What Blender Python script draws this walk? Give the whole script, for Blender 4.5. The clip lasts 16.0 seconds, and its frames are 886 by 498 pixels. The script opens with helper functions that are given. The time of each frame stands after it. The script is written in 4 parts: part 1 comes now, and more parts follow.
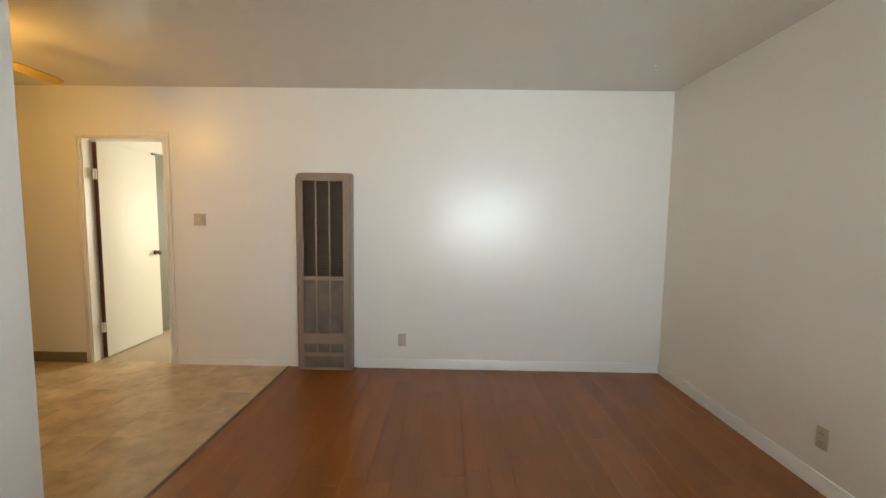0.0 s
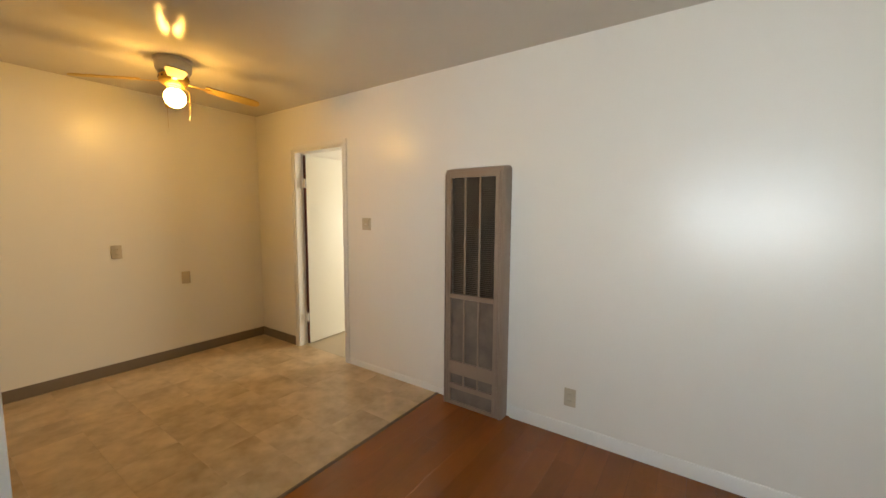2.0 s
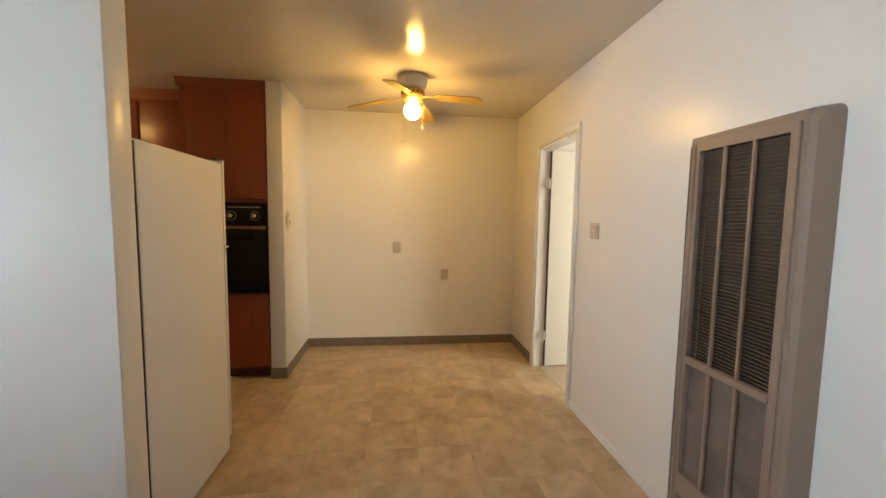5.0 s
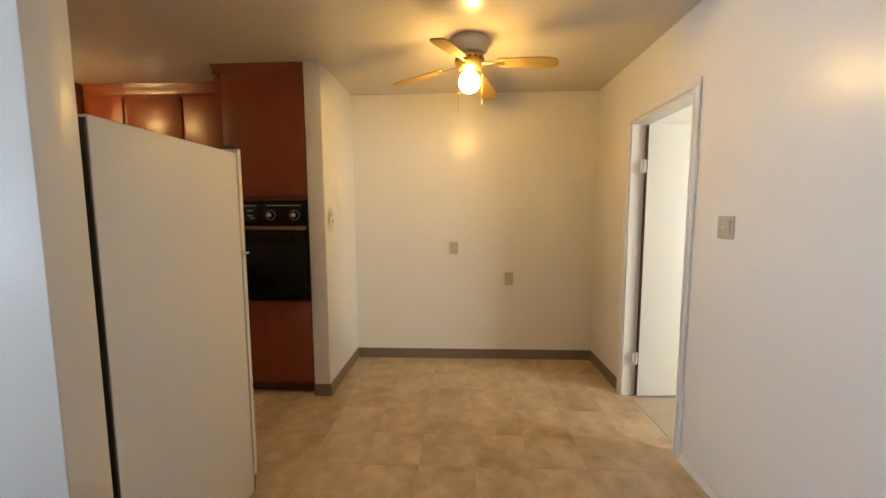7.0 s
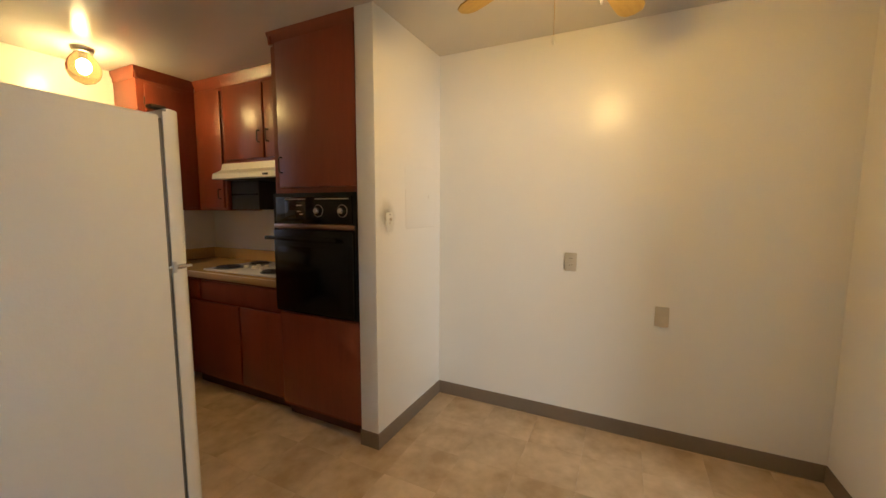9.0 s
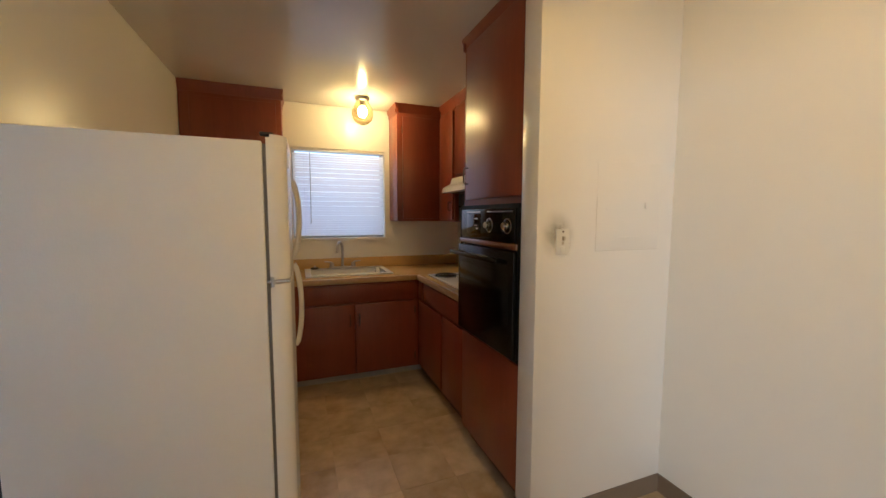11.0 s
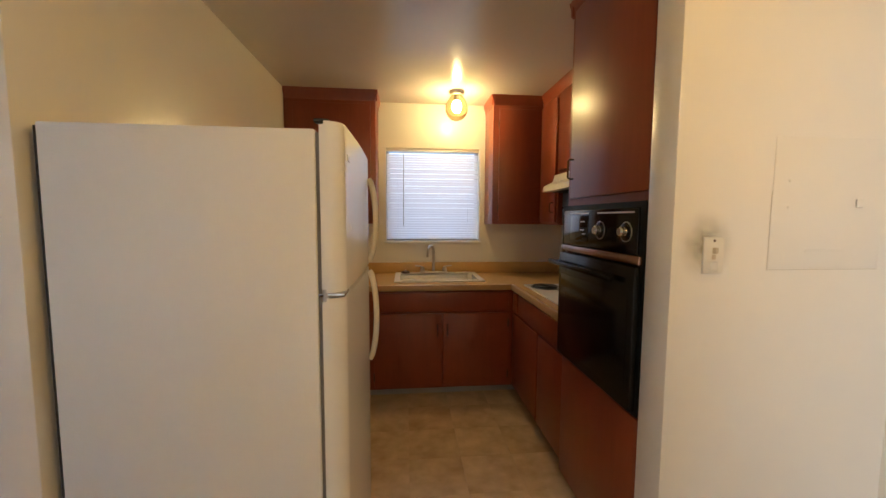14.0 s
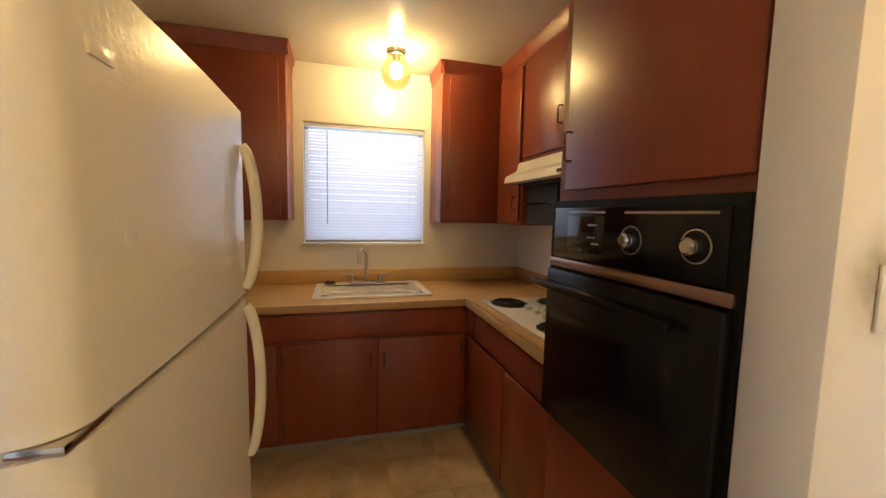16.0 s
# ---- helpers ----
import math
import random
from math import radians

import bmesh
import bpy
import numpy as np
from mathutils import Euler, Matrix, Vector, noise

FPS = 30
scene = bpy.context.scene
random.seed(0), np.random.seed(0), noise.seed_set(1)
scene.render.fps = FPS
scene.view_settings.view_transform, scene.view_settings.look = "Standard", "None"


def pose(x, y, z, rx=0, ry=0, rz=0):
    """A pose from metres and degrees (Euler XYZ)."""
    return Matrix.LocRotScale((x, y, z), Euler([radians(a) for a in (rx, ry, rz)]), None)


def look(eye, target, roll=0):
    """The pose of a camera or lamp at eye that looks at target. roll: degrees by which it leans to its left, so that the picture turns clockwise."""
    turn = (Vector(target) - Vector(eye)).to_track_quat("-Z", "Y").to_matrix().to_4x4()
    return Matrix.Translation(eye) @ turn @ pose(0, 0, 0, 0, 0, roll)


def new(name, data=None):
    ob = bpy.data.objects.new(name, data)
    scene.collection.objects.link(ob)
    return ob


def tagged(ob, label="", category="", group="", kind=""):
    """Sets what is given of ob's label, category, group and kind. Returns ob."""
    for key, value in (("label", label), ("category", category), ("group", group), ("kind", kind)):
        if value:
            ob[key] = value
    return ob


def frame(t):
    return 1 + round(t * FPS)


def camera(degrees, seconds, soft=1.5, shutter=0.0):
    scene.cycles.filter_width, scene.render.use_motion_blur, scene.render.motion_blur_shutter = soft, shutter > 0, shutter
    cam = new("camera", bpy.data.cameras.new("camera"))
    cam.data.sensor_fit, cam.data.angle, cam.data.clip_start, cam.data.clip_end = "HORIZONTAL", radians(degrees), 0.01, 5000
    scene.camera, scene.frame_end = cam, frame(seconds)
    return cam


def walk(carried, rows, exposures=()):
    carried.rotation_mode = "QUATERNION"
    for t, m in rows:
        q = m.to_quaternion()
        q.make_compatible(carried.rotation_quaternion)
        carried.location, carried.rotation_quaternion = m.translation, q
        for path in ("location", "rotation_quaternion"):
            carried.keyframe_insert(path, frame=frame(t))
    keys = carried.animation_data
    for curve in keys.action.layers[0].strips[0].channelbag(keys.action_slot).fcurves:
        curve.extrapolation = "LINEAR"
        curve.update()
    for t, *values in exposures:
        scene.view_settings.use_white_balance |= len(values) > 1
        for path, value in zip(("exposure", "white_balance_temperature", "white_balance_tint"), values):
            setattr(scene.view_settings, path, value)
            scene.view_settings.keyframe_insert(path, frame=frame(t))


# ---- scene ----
cam = camera(99.2, 16.0)
PATH = [
    (0, (0.299, 0.005, 1.337), (0.274, 1.999, 1.181), 0.8),
    (0.5, (0.36, 0.25, 1.382), (0.114, 2.229, 1.232), -0.1),
    (1, (0.478, 0.468, 1.372), (-0.088, 2.379, 1.213), 0.6),
    (1.5, (0.54, 0.703, 1.39), (-0.338, 2.487, 1.179), 1.2),
    (2, (0.531, 0.973, 1.407), (-0.6, 2.611, 1.217), 0.4),
    (2.5, (0.578, 1.216, 1.419), (-0.832, 2.622, 1.237), -0.4),
    (3, (0.614, 1.434, 1.385), (-1.013, 2.585, 1.218), 0.5),
    (3.5, (0.529, 1.601, 1.383), (-1.227, 2.543, 1.21), 1.0),
    (4, (0.455, 1.775, 1.385), (-1.417, 2.462, 1.224), 0.8),
    (4.5, (0.43, 1.93, 1.383), (-1.516, 2.359, 1.222), 0.9),
    (5, (0.43, 2.037, 1.377), (-1.549, 2.271, 1.212), 0.9),
    (7.5, (-0.321, 2.111, 1.381), (-2.303, 1.928, 1.19), 0.1),
    (8, (-0.558, 2.181, 1.372), (-2.521, 1.849, 1.184), 0.8),
    (10.3, (-1.731, 2.405, 1.397), (-2.911, 0.8, 1.213), -0.4),
    (10.5, (-1.786, 2.363, 1.406), (-2.846, 0.677, 1.229), -0.0),
    (11, (-1.873, 2.42, 1.414), (-2.591, 0.561, 1.24), 0.2),
    (11.5, (-1.91, 2.461, 1.407), (-2.309, 0.507, 1.245), 0.0),
    (12, (-1.927, 2.494, 1.409), (-2.136, 0.511, 1.255), 0.4),
    (12.5, (-1.936, 2.497, 1.413), (-2.048, 0.507, 1.251), 0.5),
    (13, (-1.948, 2.47, 1.406), (-2.045, 0.479, 1.244), 0.3),
    (13.5, (-1.981, 2.345, 1.402), (-2.118, 0.357, 1.235), 0.1),
    (14, (-2.018, 2.138, 1.412), (-2.214, 0.155, 1.25), 0.3),
    (14.5, (-2.069, 1.937, 1.41), (-2.309, -0.041, 1.248), 0.9),
    (15, (-2.144, 1.775, 1.426), (-2.417, -0.199, 1.256), 1.1),
    (15.5, (-2.15, 1.618, 1.413), (-2.518, -0.34, 1.241), 1.4),
    (16, (-2.096, 1.483, 1.423), (-2.615, -0.44, 1.239), 1.2),
]
walk(cam, [(t, look(eye, target, roll)) for t, eye, target, roll in PATH],
     [(0.0, -0.12, 7100, 10), (1.5, -0.18, 7200, 10), (2.5, -0.20, 7350, 11), (3.5, -0.02, 7000, 11), (5.0, 0.06, 6450, 11), (8.0, 0.10, 5750, 11),
      (10.5, 0.06, 5250, 12), (12.0, 0.14, 5100, 13), (13.0, 0.18, 5300, 13), (14.0, 0.22, 5450, 13), (15.0, 0.34, 4850, 13), (16.0, 0.54, 5500, 13)])


# ---- light ----
world = bpy.data.worlds.new("world")
scene.world = world
world.use_nodes = True
wn = world.node_tree.nodes
sky = wn.new("ShaderNodeTexSky")
sky.sky_type, sky.sun_disc, sky.sun_elevation, sky.sun_rotation = "NISHITA", False, radians(50), radians(150)
world.node_tree.links.new(sky.outputs[0], wn["Background"].inputs[0])
wn["Background"].inputs[1].default_value = 0.1


def window_light(name, watts, w, h, m, rgb, spread=180):
    li = bpy.data.lights.new(name, "AREA")
    li.shape, li.size, li.size_y, li.energy, li.color = "RECTANGLE", w, h, watts, rgb
    li.spread = radians(spread)
    new(name, li).matrix_world = m


# sky light comes in downwards and blue, the sunlit yard throws light up and warm
window_light("daylight_living", 58, 2.5, 1.4, pose(1.25, -2.02, 1.62, 86, 0, 20), (0.49, 0.71, 1.0), 150)
window_light("yard_light_living", 50, 2.5, 0.9, pose(1.25, -2.02, 1.08, 109, 0, 18), (0.90, 0.95, 0.96), 125)
window_light("daylight_kitchen", 8.5, 1.5, 1.4, pose(-2.27, -2.05, 1.62, 90, 0, 0), (0.72, 0.85, 1.0))
window_light("daylight_bedroom", 150, 1.6, 1.2, pose(-0.7, 6.85, 1.5, -90, 0, 0), (1.0, 0.97, 0.86))
FAN_GLOW, BULB_GLOW = 118.0, 235.0


# ---- materials ----
def mat(name, rgb, rough=0.5, metal=0.0, var=0.08, scale=6.0, fine=60.0, bump=0.0, bump_scale=120.0, coat=0.0,
        second=None, stretch=(1, 1, 1), island=0.0, spec=0.5, sharp=0.30, detail=4, rvar=0.06):
    """A surface with two scales of colour variation, uneven gloss and fine relief."""
    m = bpy.data.materials.new(name)
    m.use_nodes = True
    nt = m.node_tree
    N, L = nt.nodes, nt.links
    b = N["Principled BSDF"]
    b.inputs["Metallic"].default_value = metal
    b.inputs["Coat Weight"].default_value = coat
    b.inputs["Coat Roughness"].default_value = 0.12
    b.inputs["Specular IOR Level"].default_value = spec
    tc = N.new("ShaderNodeTexCoord")
    mp = N.new("ShaderNodeMapping")
    mp.inputs["Scale"].default_value = stretch
    L.new(tc.outputs["Object"], mp.inputs["Vector"])
    n1, n2 = N.new("ShaderNodeTexNoise"), N.new("ShaderNodeTexNoise")
    for n, s, d in ((n1, scale, detail), (n2, fine, min(detail, 3))):
        n.inputs["Scale"].default_value, n.inputs["Detail"].default_value = s, d
        L.new(mp.outputs[0], n.inputs["Vector"])
    mix = N.new("ShaderNodeMix")
    mix.data_type = "RGBA"
    dark = second or tuple(c * (1 - 2.2 * var) for c in rgb)
    mix.inputs[6].default_value, mix.inputs[7].default_value = (*dark, 1), (*rgb, 1)
    ramp = N.new("ShaderNodeValToRGB")
    ramp.color_ramp.elements[0].position, ramp.color_ramp.elements[1].position = 0.5 - sharp, 0.5 + sharp
    add = N.new("ShaderNodeMath")
    add.operation = "MULTIPLY_ADD"
    L.new(n2.outputs[0], add.inputs[0])
    add.inputs[1].default_value = 0.35
    sub = N.new("ShaderNodeMath")
    sub.operation = "MULTIPLY_ADD"
    L.new(n1.outputs[0], sub.inputs[0])
    sub.inputs[1].default_value, sub.inputs[2].default_value = 0.65, 0.0
    L.new(sub.outputs[0], add.inputs[2])
    L.new(add.outputs[0], ramp.inputs[0])
    L.new(ramp.outputs[0], mix.inputs[0])
    colour = mix.outputs[2]
    if island:
        info = N.new("ShaderNodeObjectInfo")
        hsv = N.new("ShaderNodeHueSaturation")
        mr = N.new("ShaderNodeMapRange")
        mr.inputs[3].default_value, mr.inputs[4].default_value = 1 - island, 1 + island
        L.new(info.outputs["Random"], mr.inputs[0])
        L.new(mr.outputs[0], hsv.inputs["Value"])
        L.new(colour, hsv.inputs["Color"])
        colour = hsv.outputs[0]
        shift = N.new("ShaderNodeVectorMath")
        shift.operation = "MULTIPLY_ADD"
        comb = N.new("ShaderNodeCombineXYZ")
        for k in range(3):
            L.new(info.outputs["Random"], comb.inputs[k])
        shift.inputs[1].default_value = (37, 53, 11)
        L.new(comb.outputs[0], shift.inputs[0])
        L.new(tc.outputs["Object"], shift.inputs[2])
        L.new(shift.outputs[0], mp.inputs["Vector"])
    L.new(colour, b.inputs["Base Color"])
    rr = N.new("ShaderNodeMapRange")
    rr.inputs[3].default_value, rr.inputs[4].default_value = rough * (1 - rvar), rough * (1 + rvar)
    L.new(n1.outputs[0], rr.inputs[0])
    L.new(rr.outputs[0], b.inputs["Roughness"])
    if bump:
        n3 = N.new("ShaderNodeTexNoise")
        n3.inputs["Scale"].default_value = bump_scale
        n3.inputs["Detail"].default_value = 2
        L.new(tc.outputs["Object"], n3.inputs["Vector"])
        bu = N.new("ShaderNodeBump")
        bu.inputs["Strength"].default_value, bu.inputs["Distance"].default_value = bump, 0.002
        L.new(n3.outputs[0], bu.inputs["Height"])
        L.new(bu.outputs[0], b.inputs["Normal"])
    return m


def glow(name, rgb, strength):
    m = bpy.data.materials.new(name)
    m.use_nodes = True
    b = m.node_tree.nodes["Principled BSDF"]
    b.inputs["Base Color"].default_value = (0.8, 0.8, 0.75, 1)
    b.inputs["Emission Color"].default_value = (*rgb, 1)
    b.inputs["Emission Strength"].default_value = strength
    return m


def glass(name, rgb, rough=0.0):
    m = bpy.data.materials.new(name)
    m.use_nodes = True
    b = m.node_tree.nodes["Principled BSDF"]
    b.inputs["Base Color"].default_value = (*rgb, 1)
    b.inputs["Transmission Weight"].default_value = 1
    b.inputs["Roughness"].default_value = rough
    b.inputs["IOR"].default_value = 1.2
    return m


PAINT = mat("cream_semi_gloss_paint", (0.80, 0.76, 0.675), 0.28, var=0.015, scale=0.9, fine=6, detail=0, rvar=0.0, sharp=0.5, bump=0.10, bump_scale=55)
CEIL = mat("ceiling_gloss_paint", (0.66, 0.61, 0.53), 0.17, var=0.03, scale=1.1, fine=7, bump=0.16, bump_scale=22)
TRIM = mat("white_trim_paint", (0.80, 0.77, 0.70), 0.30, var=0.03, scale=4, bump=0.08, bump_scale=40)
DOORP = mat("ivory_door_paint", (0.80, 0.78, 0.68), 0.5, var=0.02, scale=2, bump=0.05, bump_scale=30)
COVE = mat("taupe_vinyl_base", (0.20, 0.15, 0.10), 0.4, var=0.08, scale=5)
PLANK = mat("red_brown_laminate", (0.300, 0.097, 0.017), 0.22, var=0.12, scale=2, fine=14, stretch=(6, 0.7, 6), island=0.08, bump=0.03, bump_scale=200)
VINYL = mat("mottled_beige_vinyl", (0.66, 0.51, 0.335), 0.33, second=(0.40, 0.285, 0.16), scale=4.2, fine=13, island=0.02, sharp=0.15, bump=0.06, bump_scale=60)
VINYLB = mat("vinyl_joint", (0.50, 0.375, 0.225), 0.6)
CHERRY = mat("cherry_stained_wood", (0.255, 0.054, 0.018), 0.34, second=(0.165, 0.032, 0.011), scale=1.6, fine=12, stretch=(5, 5, 0.6))
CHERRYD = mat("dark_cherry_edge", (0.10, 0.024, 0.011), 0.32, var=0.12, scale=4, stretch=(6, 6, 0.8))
COUNTER = mat("tan_laminate_counter", (0.63, 0.40, 0.145), 0.15, var=0.07, scale=9, fine=90)
CNOSE = mat("tan_laminate_edge", (0.52, 0.33, 0.15), 0.3, var=0.08, scale=9)
TOE = mat("grey_toe_kick_vinyl", (0.46, 0.45, 0.44), 0.35, var=0.08, scale=5)
FRIDGE = mat("white_pebbled_enamel", (0.80, 0.775, 0.71), 0.25, var=0.02, scale=2, bump=0.30, bump_scale=75)
FSIDE = mat("white_textured_side_enamel", (0.79, 0.765, 0.70), 0.46, var=0.02, scale=2, bump=0.18, bump_scale=140)
GASKET = mat("grey_gasket", (0.17, 0.16, 0.14), 0.6)
WPLAST = mat("ivory_plastic", (0.74, 0.70, 0.60), 0.3, var=0.03)
HANDLE = mat("white_plastic_handle", (0.80, 0.77, 0.69), 0.25, var=0.02)
BEIGE = mat("aged_beige_plastic", (0.55, 0.47, 0.335), 0.35, var=0.06)
SLOT = mat("dark_slot", (0.03, 0.025, 0.02), 0.6)
HEAT = mat("taupe_heater_enamel", (0.31, 0.222, 0.160), 0.38, var=0.05, scale=5, bump=0.05, bump_scale=90)
HEATD = mat("dark_heater_core", (0.045, 0.032, 0.022), 0.7, var=0.2, scale=9)
MESH = mat("heater_louvre_steel", (0.15, 0.112, 0.080), 0.5, var=0.14, scale=9, fine=420, sharp=0.1)
PERF = mat("perforated_dark_steel", (0.20, 0.150, 0.112), 0.55, var=0.16, scale=8, fine=420, sharp=0.12)
GROOVE = mat("paint_filled_groove", (0.70, 0.65, 0.55), 0.5)
BLACK = mat("black_oven_enamel", (0.006, 0.006, 0.006), 0.24, var=0.1, spec=0.22)
MBLACK = mat("black_oven_surround", (0.006, 0.006, 0.006), 0.5, var=0.1, spec=0.15)
BGLASS = mat("black_oven_glass", (0.005, 0.005, 0.006), 0.14, var=0.05, spec=0.24)
CHROME = mat("chrome", (0.72, 0.70, 0.66), 0.13, metal=1.0, var=0.03)
NICKEL = mat("brushed_nickel", (0.55, 0.51, 0.45), 0.28, metal=1.0, var=0.04)
BRONZE = mat("dark_bronze_pull", (0.12, 0.075, 0.05), 0.35, metal=0.8)
COPPER = mat("copper_tone_trim", (0.36, 0.23, 0.18), 0.25, metal=0.9)
BRASS = mat("polished_brass", (0.50, 0.33, 0.10), 0.42, metal=1.0, var=0.03)
BLADE = mat("golden_oak_blade", (0.56, 0.39, 0.10), 0.6, spec=0.2, second=(0.38, 0.24, 0.07), scale=5, fine=40, stretch=(1.2, 8, 8))
FANW = mat("off_white_fan_housing", (0.62, 0.58, 0.52), 0.35, var=0.05)
ENAMEL = mat("white_porcelain_enamel", (0.84, 0.81, 0.73), 0.15, var=0.02)
COIL = mat("black_coil_element", (0.02, 0.018, 0.017), 0.45)
ALU = mat("grey_aluminium_frame", (0.42, 0.44, 0.45), 0.35, var=0.02)
RUBBER = mat("black_cable_rubber", (0.012, 0.012, 0.012), 0.45)
CARPET = mat("pale_bedroom_floor", (0.52, 0.45, 0.34), 0.6, var=0.08, scale=4, bump=0.1)
CLOSET = mat("grey_green_closet_paint", (0.24, 0.25, 0.20), 0.5, var=0.05)
HOODM = mat("almond_hood_enamel", (0.78, 0.74, 0.62), 0.28, var=0.03)
PANE = glass("window_glass", (0.97, 0.98, 0.98))
PANE.node_tree.nodes["Principled BSDF"].inputs["IOR"].default_value = 1.02
GLOBE = glass("smoked_amber_globe", (0.80, 0.66, 0.38), 0.03)
FANGLOW = glow("lit_opal_globe", (1.0, 0.58, 0.14), FAN_GLOW)
BULBGLOW = glow("lit_bulb", (1.0, 0.68, 0.23), BULB_GLOW)


def slat_material():
    m = bpy.data.materials.new("white_vinyl_slat")
    m.use_nodes = True
    N, L = m.node_tree.nodes, m.node_tree.links
    d, t, x = N.new("ShaderNodeBsdfDiffuse"), N.new("ShaderNodeBsdfTranslucent"), N.new("ShaderNodeMixShader")
    d.inputs[0].default_value, t.inputs[0].default_value = (0.82, 0.82, 0.84, 1), (0.80, 0.82, 0.88, 1)
    x.inputs[0].default_value = 0.26
    L.new(d.outputs[0], x.inputs[1])
    L.new(t.outputs[0], x.inputs[2])
    L.new(x.outputs[0], N["Material Output"].inputs[0])
    return m


SLAT = slat_material()


# ---- mesh helpers ----
def add_box(bm, x0, y0, z0, x1, y1, z1, bevel=0.0, seg=2):
    m = Matrix.Translation(((x0 + x1) / 2, (y0 + y1) / 2, (z0 + z1) / 2)) @ Matrix.Diagonal((abs(x1 - x0), abs(y1 - y0), abs(z1 - z0), 1))
    vs = bmesh.ops.create_cube(bm, size=1, matrix=m)["verts"]
    if bevel:
        es = list({e for v in vs for e in v.link_edges})
        bmesh.ops.bevel(bm, geom=es, offset=bevel, segments=seg, affect="EDGES", profile=0.5)
    return bm


def bx(x0, y0, z0, x1, y1, z1, bevel=0.0, seg=2):
    return add_box(bmesh.new(), x0, y0, z0, x1, y1, z1, bevel, seg)


def add_cyl(bm, p, q, r, r2=None, seg=20):
    p, q = Vector(p), Vector(q)
    m = Matrix.Translation((p + q) / 2) @ (q - p).to_track_quat("Z", "Y").to_matrix().to_4x4()
    bmesh.ops.create_cone(bm, cap_ends=True, segments=seg, radius1=r, radius2=r if r2 is None else r2, depth=(q - p).length, matrix=m)
    return bm


def cyl(p, q, r, r2=None, seg=20):
    return add_cyl(bmesh.new(), p, q, r, r2, seg)


def ball(c, r, sz=1.0, u=24, v=16):
    bm = bmesh.new()
    bmesh.ops.create_uvsphere(bm, u_segments=u, v_segments=v, radius=r, matrix=Matrix.Translation(c) @ Matrix.Diagonal((1, 1, sz, 1)))
    return bm


def add_tube(bm, pts, r, seg=10, flat=1.0):
    pts = [Vector(p) for p in pts]
    rings = []
    for i, p in enumerate(pts):
        d = (pts[min(i + 1, len(pts) - 1)] - pts[max(i - 1, 0)]).normalized()
        u = d.orthogonal().normalized() if not rings else (side - d * side.dot(d)).normalized()
        side = u
        w = d.cross(u)
        rings.append([bm.verts.new(p + r * (math.cos(a) * u + flat * math.sin(a) * w)) for a in (2 * math.pi * k / seg for k in range(seg))])
    for a, b in zip(rings, rings[1:]):
        for k in range(seg):
            bm.faces.new((a[k], a[(k + 1) % seg], b[(k + 1) % seg], b[k]))
    bm.faces.new(rings[0][::-1])
    bm.faces.new(rings[-1])
    return bm


def tube(pts, r, seg=10, flat=1.0):
    return add_tube(bmesh.new(), pts, r, seg, flat)


def lathe(c, profile, seg=32):
    bm = bmesh.new()
    rings = [[bm.verts.new((c[0] + r * math.cos(2 * math.pi * k / seg), c[1] + r * math.sin(2 * math.pi * k / seg), z)) for k in range(seg)] for r, z in profile]
    for a, b in zip(rings, rings[1:]):
        for k in range(seg):
            bm.faces.new((a[k], a[(k + 1) % seg], b[(k + 1) % seg], b[k]))
    bm.faces.new(rings[0])
    bm.faces.new(rings[-1])
    return bm


def extrude_profile(pts, axis, a, b):
    """A prism: pts are the outline in the plane across the axis ('x': y,z; 'y': x,z; 'z': x,y)."""
    def at(p, h):
        return (h, p[0], p[1]) if axis == "x" else (p[0], h, p[1]) if axis == "y" else (p[0], p[1], h)
    bm = bmesh.new()
    lo, hi = [bm.verts.new(at(p, a)) for p in pts], [bm.verts.new(at(p, b)) for p in pts]
    n = len(pts)
    for k in range(n):
        bm.faces.new((lo[k], lo[(k + 1) % n], hi[(k + 1) % n], hi[k]))
    bm.faces.new(lo[::-1])
    bm.faces.new(hi)
    return bm


def obj(name, bm, material, parent=None, label="", smooth=True):
    bmesh.ops.recalc_face_normals(bm, faces=bm.faces)
    me = bpy.data.meshes.new(name)
    bm.to_mesh(me)
    bm.free()
    me.materials.append(material)
    if smooth:
        me.shade_smooth()
        me.set_sharp_from_angle(angle=radians(35))
    ob = new(name, me)
    if parent is not None:
        ob.parent = parent
    if label:
        tagged(ob, label)
    return ob


def part(name, bm, material, parent, label=""):
    return obj(name, bm, material, parent, label)


def thing(name, label, category, group="", kind=""):
    return tagged(new(name), label, category, group, kind)


def setting(name, bm, material, label, category):
    return tagged(obj(name, bm, material, None), label, category, "", "structure")


